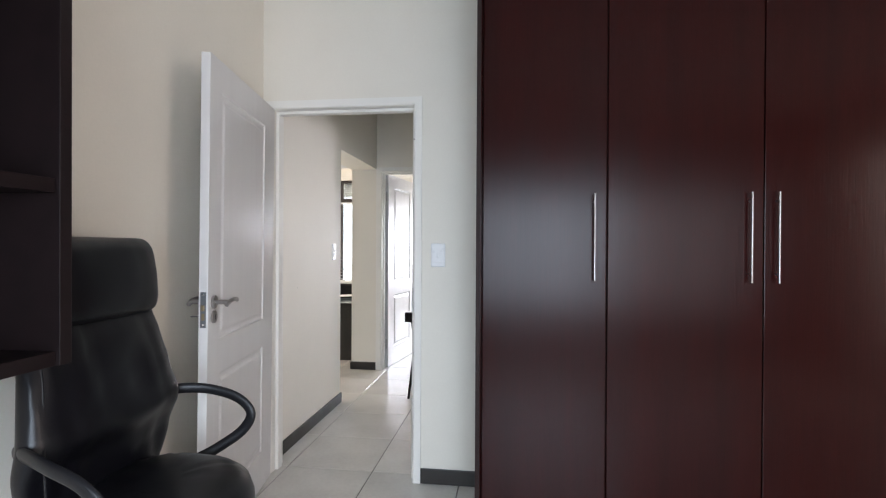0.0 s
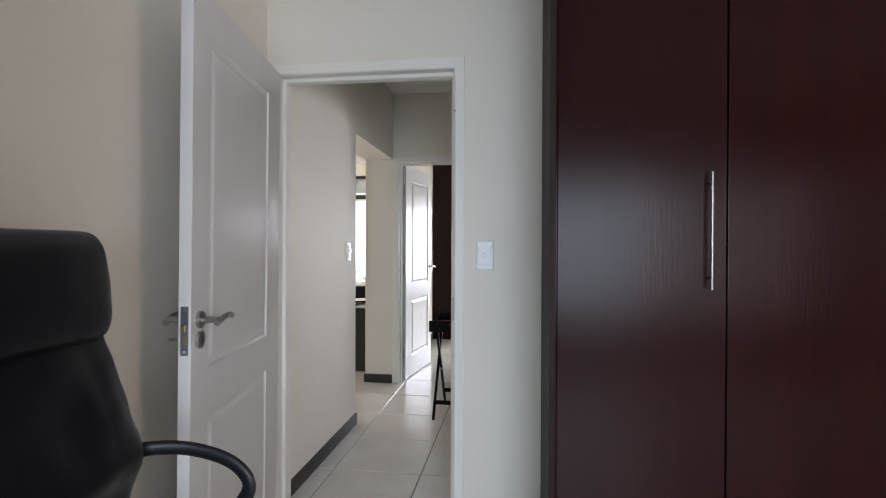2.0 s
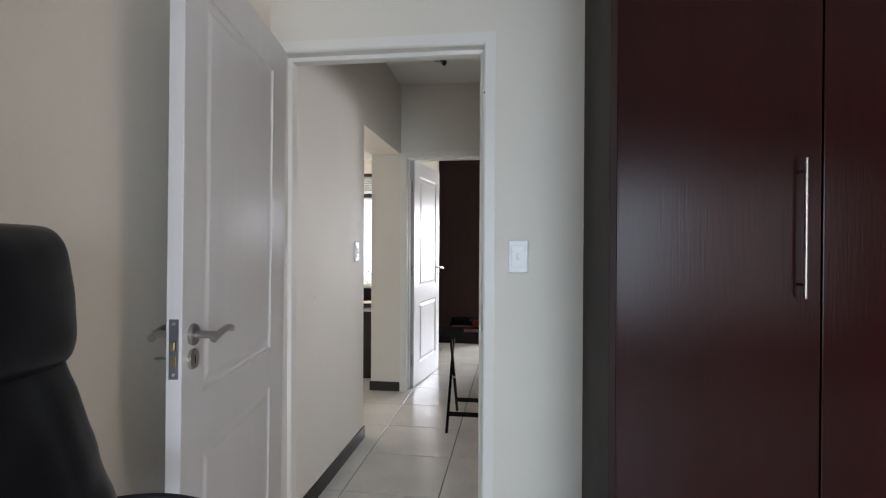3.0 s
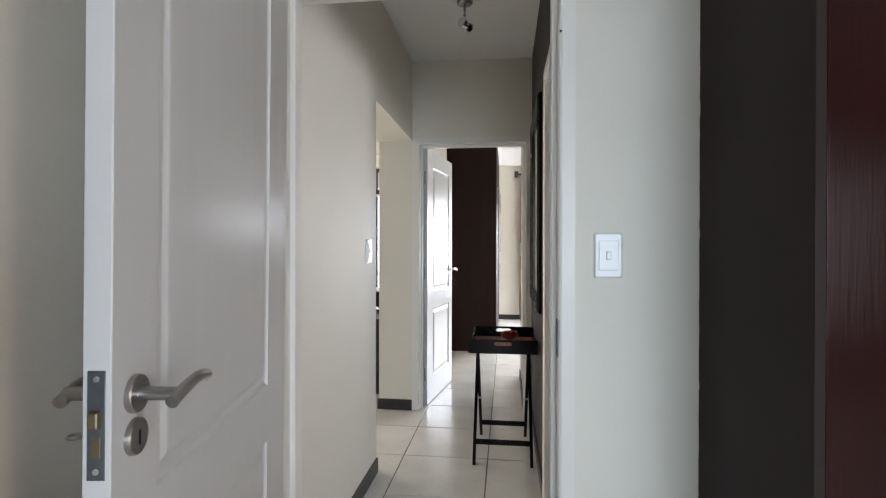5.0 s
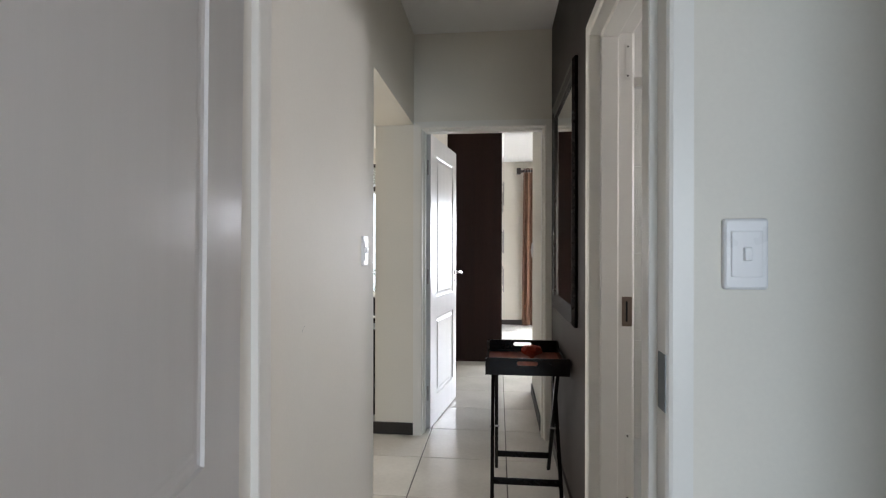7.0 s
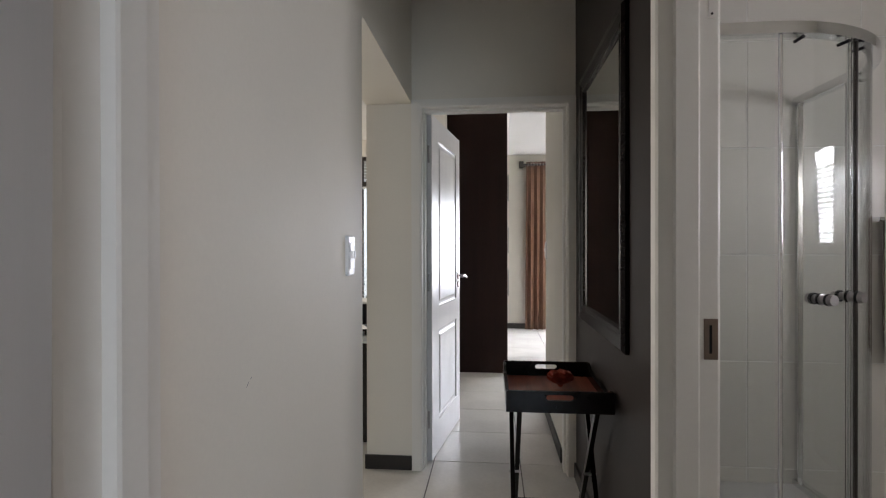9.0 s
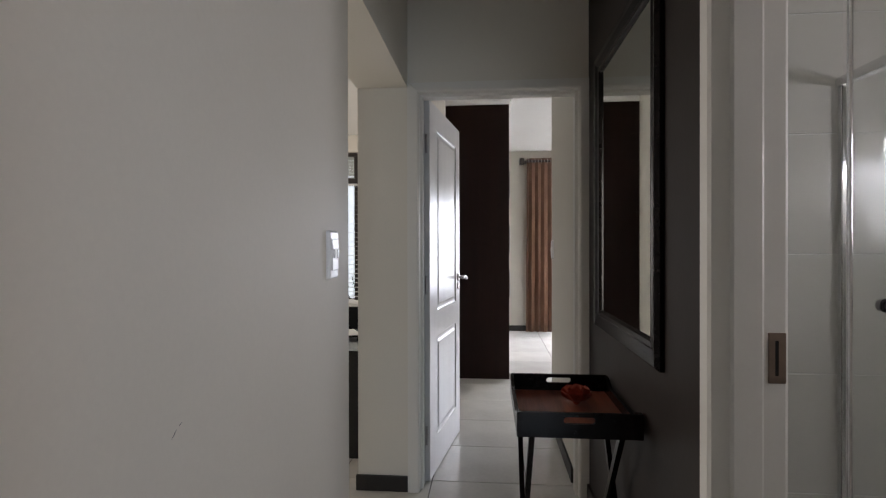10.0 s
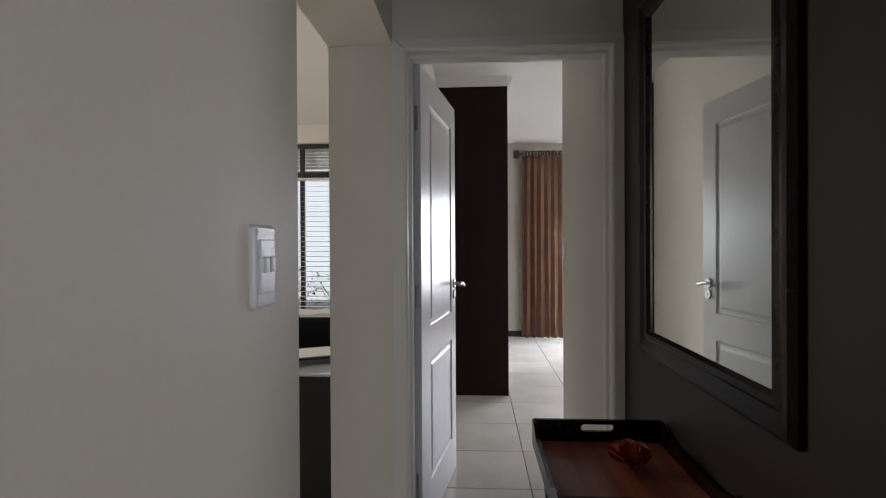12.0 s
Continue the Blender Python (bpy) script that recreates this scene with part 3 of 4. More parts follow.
def office_chair(m):
    """Local x is the way the chair faces."""
    ob = thing("office_chair", m, "black leather high-back office chair with looped plastic armrests", "chair")
    # backrest and headrest
    o = 0.075
    def padded(rows, wide, power, dish, wrinkle, seed):
        """Rings smoothed between the given rows, with soft wrinkles on the front."""
        fine = smooth_line([(z, x + o, w * wide) for z, x, w, d in rows], 5)
        deep = smooth_line([(z, d, 0) for z, x, w, d in rows], 5)
        rings = []
        for (z, x, w), (_, d, _) in zip(fine, deep):
            ring = oval_ring(x, z, w, max(d, 0.02), 72, power, dish=dish)
            rings.append([(q[0] + (wrinkle * noise.noise(Vector((seed, q[1] * 22 + 2 * z, q[2] * 5))) + 0.5 * wrinkle * noise.noise(Vector((seed, q[1] * 9 - 14 * z, q[2] * 16))) if q[0] > x else 0), q[1], q[2]) for q in ring])
        return loft(bmesh.new(), rings)

    rows = ((0.500, -0.120, 0.20, 0.05), (0.530, -0.125, 0.32, 0.085), (0.580, -0.140, 0.40, 0.085), (0.650, -0.138, 0.455, 0.085), (0.720, -0.128, 0.490, 0.095),
            (0.790, -0.110, 0.492, 0.130), (0.870, -0.126, 0.465, 0.116), (0.950, -0.141, 0.440, 0.108), (1.020, -0.157, 0.418, 0.100), (1.075, -0.171, 0.405, 0.088))
    back = part("backrest", padded(rows, 1.16, 2.8, 0.012, 0.009, 1.0), LEATHER, ob, "padded black leather backrest with soft creases", True)
    rows = ((1.064, -0.166, 0.385, 0.07), (1.084, -0.166, 0.410, 0.112), (1.125, -0.168, 0.418, 0.130), (1.195, -0.176, 0.420, 0.132), (1.258, -0.184, 0.418, 0.120),
            (1.285, -0.188, 0.408, 0.098), (1.298, -0.190, 0.390, 0.066), (1.302, -0.190, 0.36, 0.03))
    part("headrest", padded(rows, 1.12, 4.0, 0.0, 0.004, 7.0), LEATHER, ob, "padded black leather headrest", True)
    # piping down the side and soft folds in the padding
    for s in (-1,):
        bm = bmesh.new()
        tube(bm, smooth_line([(-0.087 + o, s * 0.213, 0.58), (-0.076 + o, s * 0.249, 0.65), (-0.070 + o, s * 0.262, 0.72), (-0.076 + o, s * 0.259, 0.79), (-0.093 + o, s * 0.243, 0.87), (-0.111 + o, s * 0.228, 0.95), (-0.137 + o, s * 0.215, 1.03)]), 0.0035, 8)
        part("piping", bm, LEATHER, back, "stitched leather piping", True)
    # seat: a rounded cushion
    bm = bmesh.new()
    rings = []
    for z, grow in ((0.410, -0.06), (0.430, -0.016), (0.470, 0.0), (0.530, -0.002), (0.572, -0.016), (0.598, -0.046), (0.612, -0.090), (0.617, -0.14), (0.614, -0.19)):
        ring = []
        for k in range(64):
            a = 2 * math.pi * k / 64
            c, s = math.cos(a), math.sin(a)
            x = 0.112 + math.copysign(abs(c) ** 0.80, c) * (0.236 + grow)
            y = math.copysign(abs(s) ** 0.80, s) * (0.270 + grow)
            ring.append((x, y, z + 0.010 * max(0, -c) - 0.008 * max(0, c) + (0.006 * noise.noise(Vector((x * 60, y * 10, 3))) if z > 0.53 else 0)))
        rings.append(ring)
    loft(bm, rings)
    seat = part("seat", bm, LEATHER, ob, "round-edged black leather seat cushion", True)
    for s in (-1, 1):
        bm = bmesh.new()
        pts = smooth_line([(-0.075, s * 0.258, 0.780), (-0.015, s * 0.292, 0.790), (0.070, s * 0.325, 0.782), (0.165, s * 0.338, 0.752), (0.214, s * 0.338, 0.700), (0.184, s * 0.334, 0.640), (0.108, s * 0.308, 0.585), (0.030, s * 0.262, 0.540), (0.010, s * 0.235, 0.480)])
        tube(bm, pts, 0.0175, 12, flat=0.50, up=(0, 1, 0))
        part("armrest", bm, PLASTIC, ob, "looped black plastic armrest", True)
    bm = bmesh.new()
    box(bm, -0.08, 0.20, -0.14, 0.14, 0.375, 0.412, 0.01)
    part("seat_plate", bm, PLASTIC, ob)
    bm = bmesh.new()
    tube(bm, [(0, 0, 0.10), (0, 0, 0.24), (0, 0, 0.241), (0, 0, 0.376)], [0.030, 0.030, 0.016, 0.016], 16)
    part("gas_column", bm, PLASTIC, ob, smooth=True)
    for k in range(5):
        a = radians(72 * k + 20)
        d = Vector((math.cos(a), math.sin(a), 0))
        bm = bmesh.new()
        tube(bm, [d * 0.02 + Vector((0, 0, 0.125)), d * 0.16 + Vector((0, 0, 0.105)), d * 0.265 + Vector((0, 0, 0.075))], [0.030, 0.024, 0.017], 10, flat=0.7)
        leg = part("base_leg", bm, PLASTIC, ob, smooth=True)
        bm = bmesh.new()
        side = Vector((-d.y, d.x, 0))
        hub = d * 0.255 + Vector((0, 0, 0.026))
        tube(bm, [hub - side * 0.022, hub + side * 0.022], 0.026, 16)
        part("caster", bm, PLASTIC, leg)
    return ob


office_chair(pose(-1.020, 1.150, 0, 0, 0, 1))


def wall_switch(name, m, levers, label):
    """Local x across, y out of the wall, z up."""
    ob = thing(name, m, label, "light switch", "light switches of the house")
    flat = pose(0, 0, 0, 90, 0, 0) @ Matrix.Scale(-1, 4, (0, 0, 1))
    bm = bmesh.new()
    w, h = 0.076, 0.126
    rings = []
    for grow, y in ((0, 0), (0, 0.005), (-0.003, 0.0085), (-0.010, 0.0105)):
        rings.append([(a, y, b) for a, b in rounded(w + grow, h + grow, 0.006)])
    loft(bm, rings)
    part("cover_plate", bm, SWITCHWHITE, ob)
    bm = bmesh.new()
    rings = [[(a, y, b) for a, b in rounded(0.053 + g, 0.082 + g, 0.003)] for g, y in ((0, 0.010), (0, 0.0122), (-0.003, 0.0135))]
    loft(bm, rings)
    part("inner_plate", bm, SWITCHWHITE, ob)
    for s in (-1, 1):
        bm = boxes((-0.030, 0.030, 0.0100, 0.0112, s * 0.0525 - 0.0006, s * 0.0525 + 0.0006))
        part("groove", bm, SWITCHWHITE, ob)
    for cx, cz in levers:
        bm = bmesh.new()
        rings = [[(cx + a, y, cz + b) for a, b in rounded(0.013 + g, 0.024 + g, 0.002)] for g, y in ((0, 0.0133), (0, 0.0165), (-0.003, 0.0185))]
        loft(bm, rings)
        part("rocker", bm, SWITCHWHITE, ob, "small white rocker")
    return ob


wall_switch("light_switch", pose(-0.3145, FRONT, 1.232, 0, 0, 180), [(0, 0)], "white one-lever light switch on the cream bedroom wall")
wall_switch("light_switch", pose(LEFT, 3.738, 1.232, 0, 0, -90), [(-0.012, 0.003), (0.012, 0.003)], "white two-lever light switch on the cream hall wall")


# ---- hall ----
def wall_mirror(y0, y1, z0, z1, x):
    ob = thing("wall_mirror", pose(x, (y0 + y1) / 2, (z0 + z1) / 2), "tall mirror in a dark brown-black moulded wooden frame", "mirror")
    cy, cz = (y1 - y0) / 2, (z1 - z0) / 2
    prof = ((0.0, -0.001), (0.0, -0.014), (0.012, -0.026), (0.030, -0.024), (0.052, -0.016), (0.060, -0.020), (0.074, -0.018), (0.084, -0.008), (0.084, -0.001))
    for sy, sz in ((0, 1), (0, -1), (1, 0), (-1, 0)):
        bm = bmesh.new()
        rings = []
        for e in (-1, 1):
            if sy:
                rings.append([(d, sy * (cy - a), e * (cz - a)) for a, d in prof])
            else:
                rings.append([(d, e * (cy - a), sz * (cz - a)) for a, d in prof])
        loft(bm, rings)
        part("frame_rail" if sz else "frame_stile", bm, FRAMEBLACK, ob)
    part("mirror_glass", boxes((-0.0075, -0.0015, -cy + 0.080, cy - 0.080, -cz + 0.080, cz - 0.080)), MIRROR, ob, "clear silvered glass")
    return ob


wall_mirror(3.912, 4.790, 0.897, 2.085, HALL_R)


def tray_table(m):
    """Folding butler's table: a deep tray on crossed legs. Local y is its long side."""
    ob = thing("tray_table", m, "dark wooden butler's tray table on crossed folding legs", "table")
    W, L, z0 = 0.395, 0.520, 0.648
    w, l = W / 2, L / 2
    tray = part("tray_base", boxes((-w + 0.012, w - 0.012, -l + 0.012, l - 0.012, z0, z0 + 0.010)), TRAYWOOD, ob, "red brown wooden tray base")
    # ends with a hand slot
    for s in (-1, 1):
        bm = bmesh.new()
        zt, zb = 0.724, z0 - 0.004
        outer = [(-w, zb), (w, zb), (w, zt - 0.004), (w - 0.006, zt), (-w + 0.006, zt), (-w, zt - 0.004)]
        slot = rounded(0.100, 0.022, 0.0105, 5, 0, 0.700)
        loops = []
        for y in (s * l, s * (l - 0.013)):
            a = [bm.verts.new((p, y, q)) for p, q in outer]
            b = [bm.verts.new((p, y, q)) for p, q in slot]
            edges = [bm.edges.new((a[i], a[(i + 1) % len(a)])) for i in range(len(a))] + [bm.edges.new((b[i], b[(i + 1) % len(b)])) for i in range(len(b))]
            bmesh.ops.triangle_fill(bm, edges=edges, use_beauty=True)
            loops.append((a, b))
        for j in (0, 1):
            p, q = loops[0][j], loops[1][j]
            for i in range(len(p)):
                bm.faces.new((p[i], p[(i + 1) % len(p)], q[(i + 1) % len(p)], q[i]))
        part("tray_end", bm, FRAMEBLACK, ob, "tray end with a hand slot")
    # sides that dip between the ends
    for s in (-1, 1):
        bm = bmesh.new()
        rings = []
        for k in range(25):
            t = k / 24
            y = -l + 0.0135 + (L - 0.027) * t
            e = min(t, 1 - t)
            f = min(1, max(0, (e - 0.03) / 0.17))
            top = 0.722 - 0.030 * (f * f * (3 - 2 * f))
            rings.append([(s * w, y, z0 - 0.004), (s * (w - 0.013), y, z0 - 0.004), (s * (w - 0.013), y, top), (s * w, y, top)])
        loft(bm, rings)
        part("tray_side", bm, FRAMEBLACK, ob, "dipped tray side")
    # crossed legs
    for x, way in ((-0.165, 1), (0.165, 1), (-0.145, -1), (0.145, -1)):
        a, b = Vector((x, -0.245 * way, 0)), Vector((x, 0.205 * way, z0 - 0.004))
        d = (b - a).normalized()
        n = Vector((0, -d.z, d.y))
        bm = bmesh.new()
        hx, hn = 0.009, 0.0125
        cut = lambda p, z: p + d * ((z - p.z) / d.z)
        ring = lambda z: [cut(a + Vector((i * hx, 0, 0)) + n * (j * hn), z) for i, j in ((-1, -1), (1, -1), (1, 1), (-1, 1))]
        loft(bm, [ring(0.0), ring(z0 - 0.004)])
        part("leg", bm, FRAMEBLACK, ob)
    for way, half in ((1, 0.156), (-1, 0.136)):
        for z, h in ((0.105, 0.030),):
            y = way * (-0.245 + 0.450 * z / (z0 - 0.004))
            part("stretcher", boxes((-half, half, y - 0.007, y + 0.007, z - h / 2, z + h / 2), bevel=0.002), FRAMEBLACK, ob)
    for s in (-1, 1):
        bm = bmesh.new()
        tube(bm, [(s * 0.130, -0.02, 0.322), (s * 0.178, -0.02, 0.322)], 0.005, 10)
        part("pivot", bm, STEEL, ob, "steel pivot pin", True)
    return ob


TABLE = (-0.612, 4.338)
tray_table(pose(*TABLE, 0))


def silk_flower(m):
    """An open bloom with curled petals and a short folded leaf."""
    ob = thing("silk_flower", m, "orange red silk flower lying in the tray", "artificial flower")
    rnd = random.Random(4)
    for ring, (count, length, rise, wide) in enumerate(((7, 0.056, 0.70, 0.050), (6, 0.052, 1.05, 0.048), (5, 0.048, 1.32, 0.040), (4, 0.040, 1.50, 0.030))):
        for k in range(count):
            a = 2 * math.pi * (k + 0.4 * ring) / count + rnd.uniform(-0.15, 0.15)
            bm = bmesh.new()
            grid = []
            for i in range(7):
                t = i / 6
                ang = rise * (0.5 + 0.8 * t) - 1.0 * max(0, t - 0.7)
                r, z = length * t * math.cos(ang * 0.8), 0.012 + length * t * math.sin(ang)
                half = wide * math.sin(math.pi * min(1, 0.12 + 0.80 * t)) ** 0.5
                grid.append([(r * math.cos(a) - half * v * math.sin(a), r * math.sin(a) + half * v * math.cos(a), z + 0.012 * v * v + rnd.uniform(-0.001, 0.001)) for v in (-1, -0.5, 0, 0.5, 1)])
            top = [[bm.verts.new(p) for p in row] for row in grid]
            low = [[bm.verts.new((p[0], p[1], p[2] - 0.0012)) for p in row] for row in grid]
            for i in range(6):
                for j in range(4):
                    bm.faces.new((top[i][j], top[i][j + 1], top[i + 1][j + 1], top[i + 1][j]))
                    bm.faces.new((low[i][j + 1], low[i][j], low[i + 1][j], low[i + 1][j + 1]))
            part("petal", bm, PETAL, ob, smooth=True)
    bm = bmesh.new()
    bmesh.ops.create_uvsphere(bm, u_segments=12, v_segments=8, radius=0.013, matrix=Matrix.Translation((0, 0, 0.013)))
    part("heart", bm, PETAL, ob, smooth=True)
    return ob


silk_flower(pose(TABLE[0] + 0.040, TABLE[1] + 0.050, 0.6595, 0, 0, 20) @ Matrix.Diagonal((1.0, 1.0, 0.98, 1)))


def spotlight(m):
    """Ceiling rose with one tilted reflector spot on a bracket."""
    ob = thing("ceiling_spotlight", m, "brushed steel ceiling spotlight with one tilted unlit bulb", "spotlight")
    bm = bmesh.new()
    tube(bm, [(0, 0, 0), (0, 0, -0.014), (0, 0, -0.020)], [0.045, 0.045, 0.038], 28)
    part("ceiling_rose", bm, STEEL, ob, smooth=True)
    bm = bmesh.new()
    tube(bm, smooth_line([(0, 0, -0.018), (0, 0.0, -0.095), (0.010, -0.004, -0.130)]), 0.0075, 10)
    part("stem", bm, STEEL, ob, smooth=True)
    d = Vector((-0.55, -0.62, 0.30)).normalized()
    c = Vector((0.014, -0.004, -0.145))
    bm = bmesh.new()
    tube(bm, [c - d * 0.034, c - d * 0.032, c - d * 0.010, c - d * 0.008], [0.010, 0.015, 0.017, 0.012], 16)
    for k in range(3):
        tube(bm, [c - d * (0.030 - 0.008 * k), c - d * (0.027 - 0.008 * k)], 0.019, 16)
    part("lamp_holder", bm, PLASTIC, ob, "dark ribbed lamp holder", True)
    bm = bmesh.new()
    tube(bm, [c - d * 0.008, c + d * 0.012, c + d * 0.032, c + d * 0.045, c + d * 0.048], [0.014, 0.020, 0.030, 0.034, 0.030], 24)
    part("reflector_bulb", bm, CHROME, ob, "silvered reflector bulb", True)
    bm = bmesh.new()
    tube(bm, smooth_line([(0.010, -0.004, -0.126), c + Vector((0.030, -0.010, 0.0)), c - d * 0.02 + Vector((0.012, 0, -0.004))]), 0.004, 8)
    part("bracket", bm, STEEL, ob, smooth=True)
    return ob


spotlight(pose(-0.835, 4.09, CEILING))


# ---- bathroom ----
def tiled_wall(parent, origin, across, normal, width, height, joints_u, joints_z):
    """Separate wall tiles on a wall's face, 8 mm proud, over pale grout."""
    ax, nm = Vector(across), Vector(normal)
    us = sorted({0.0, width, *[u for u in joints_u if 0 < u < width]})
    zs = sorted({0.0, height, *[z for z in joints_z if 0 < z < height]})
    shared = {}
    for a, b in zip(us, us[1:]):
        for c, d in zip(zs, zs[1:]):
            key = (round(b - a, 3), round(d - c, 3))
            if key not in shared:
                bm = bmesh.new()
                w, h, g = (b - a) / 2 - 0.002, (d - c) / 2 - 0.002, 0.0015
                rings = [[tuple(ax * (p * (w - e)) + nm * n + Vector((0, 0, q * (h - e)))) for p, q in ((-1, -1), (1, -1), (1, 1), (-1, 1))] for e, n in ((0, 0), (0, 0.0065), (g, 0.008))]
                loft(bm, rings)
                ob = part("tile", bm, WALLTILE, parent)
                shared[key] = ob.data
            else:
                ob = new("tile", shared[key])
                ob.parent = parent
            ob.location = Vector(origin) + ax * ((a + b) / 2) + Vector((0, 0, (c + d) / 2))
    return shared


def grout_sheet(parent, *r):
    part("grout", boxes(r), PALEGROUT, parent, "pale grout bed")


back = bpy.data.objects["wall_bathroom_far"]
grout_sheet(back, HALL_R_IN, BATH_R, BATH_FAR + 0.0005, BATH_FAR + 0.009, 0, CEILING)
tiled_wall(back, (HALL_R_IN, BATH_FAR + 0.006, 0), (1, 0, 0), (0, -1, 0), BATH_R - HALL_R_IN, CEILING, [0.331 - HALL_R_IN + 0.5 * k for k in range(-2, 5)], [0.22 + 0.5 * k for k in range(6)])
side = bpy.data.objects["wall_bathroom_right"]
for y0, y1, z0, z1 in ((FRONT_IN, 2.76, 0, CEILING), (3.34, BATH_FAR, 0, CEILING), (2.76, 3.34, 0, 1.20), (2.76, 3.34, 1.88, CEILING)):
    tiled_wall(side, (BATH_R, y0, z0), (0, 1, 0), (-1, 0, 0), y1 - y0, z1 - z0, [0.5 * k - y0 + 2.5 for k in range(6)], [0.22 + 0.5 * k - z0 for k in range(6)])
inner = bpy.data.objects["wall_hall_right"]
tiled_wall(inner, (HALL_R_IN, BATH_Y[1] + 0.046, 0), (0, 1, 0), (1, 0, 0), BATH_FAR - BATH_Y[1] - 0.046, CEILING, [0.5 * k for k in range(1, 4)], [0.22 + 0.5 * k for k in range(6)])


def shower():
    """Quadrant shower in the corner: tray, curved glass with two doors, chrome track and knobs."""
    cx, cy, r = 0.0, 4.37, 0.552
    xw, yw = HALL_R_IN + 0.010, BATH_FAR - 0.004
    ob = thing("shower_enclosure", pose(cx, cy, 0), "quadrant shower cubicle with curved clear glass and chrome frame", "shower")
    loc = lambda x, y, z: (x - cx, y - cy, z)

    def line(rad, a0, a1, n=22, straights=True):
        """Plan of the front: straight from the hall wall, round the curve, straight to the far wall."""
        pts = [(xw, cy - rad)] if straights else []
        pts += [(cx + rad * math.cos(radians(a)), cy + rad * math.sin(radians(a))) for a in (a0 + (a1 - a0) * k / n for k in range(n + 1))]
        if straights:
            pts.append((cx + rad, yw))
        return pts

    def strip(pts_in, pts_out, z0, z1):
        bm = bmesh.new()
        rings = [[loc(*p, z0), loc(*q, z0), loc(*q, z1), loc(*p, z1)] for p, q in zip(pts_in, pts_out)]
        return loft(bm, rings)

    tray = [loc(*p, 0)[:2] for p in line(r + 0.03, -90, 0)] + [loc(xw, yw, 0)[:2]]
    bm = bmesh.new()
    prism(bm, tray, Matrix.Translation((0, 0, 0.001)), 0.150)
    part("shower_tray", bm, TRAYACRYL, ob, "white acrylic shower tray")
    top = part("top_track", strip(line(r - 0.022, -90, 0), line(r + 0.018, -90, 0), 1.908, 1.944), CHROME, ob, "polished chrome top track", True)
    part("bottom_track", strip(line(r - 0.022, -90, 0), line(r + 0.018, -90, 0), 0.152, 0.178), CHROME, ob, "polished chrome bottom track", True)
    for a0, a1, rad in ((-88, -59, r + 0.004), (-60, -4, r - 0.010)):
        pts_a, pts_b = line(rad - 0.003, a0, a1, 20, False), line(rad + 0.003, a0, a1, 20, False)
        pane = part("glass_door", strip(pts_a, pts_b, 0.182, 1.906), SHOWERGLASS, ob, "curved clear glass sliding door", True)
        pane.visible_shadow = False
        for a in (a0, a1):
            c = math.cos(radians(a)), math.sin(radians(a))
            bm = bmesh.new()
            tube(bm, [loc(cx + rad * c[0], cy + rad * c[1], 0.182), loc(cx + rad * c[0], cy + rad * c[1], 1.906)], 0.007, 10)
            part("seal_strip", bm, CHROME if a != a1 or a0 > -60 else FRAMEBROWN, pane, "slim edge strip of the glass door", True)
        for a in (a0 + 6, a1 - 6):
            bm = bmesh.new()
            c = math.cos(radians(a)), math.sin(radians(a))
            tube(bm, [loc(cx + (rad - 0.020) * c[0], cy + (rad - 0.020) * c[1], 1.893), loc(cx + (rad + 0.016) * c[0], cy + (rad + 0.016) * c[1], 1.896)], 0.0055, 12)
            part("roller", bm, PLASTIC, pane, "black roller wheel", True)
    for a, z in ((-74, 1.095), (-62, 1.100)):
        c = math.cos(radians(a)), math.sin(radians(a))
        bm = bmesh.new()
        stops = ((-0.045, 0.016), (-0.028, 0.018), (-0.026, 0.013), (-0.006, 0.013), (-0.005, 0.018), (0.005, 0.018), (0.006, 0.013), (0.026, 0.013), (0.028, 0.018), (0.045, 0.016))
        tube(bm, [loc(cx + (r + d) * c[0], cy + (r + d) * c[1], z) for d, _ in stops], [q for _, q in stops], 20)
        knob = part("door_knob", bm, STEEL, ob, "chrome double knob", True)
        # black rings on dull steel imitate dark reflections in the chrome knob
        for d in (-0.027, 0.0, 0.027):
            bm = bmesh.new()
            tube(bm, [loc(cx + (r + d + e) * c[0], cy + (r + d + e) * c[1], z) for e in (-0.004, 0.004)], 0.0188, 20)
            part("dark_ring", bm, PLASTIC, knob, "black ring in place of a dark reflection", True)
    for x, y in ((xw + 0.012, cy - r), (cx + r, yw - 0.014)):
        bm = boxes((x - cx - 0.013, x - cx + 0.013, y - cy - 0.013, y - cy + 0.013, 0.152, 1.944), bevel=0.004)
        part("wall_profile", bm, CHROME, ob, "upright chrome wall profile")
    for a, b in (((xw + 0.02, cy - r), (cx, cy - r)), ((cx + r, cy), (cx + r, yw - 0.02))):
        bm = boxes((min(a[0], b[0]) - cx - 0.003, max(a[0], b[0]) - cx + 0.003, min(a[1], b[1]) - cy - 0.003, max(a[1], b[1]) - cy + 0.003, 0.182, 1.906))
        pane = part("fixed_glass", bm, SHOWERGLASS, ob, "clear fixed glass panel")
        pane.visible_shadow = False
    return ob


shower()


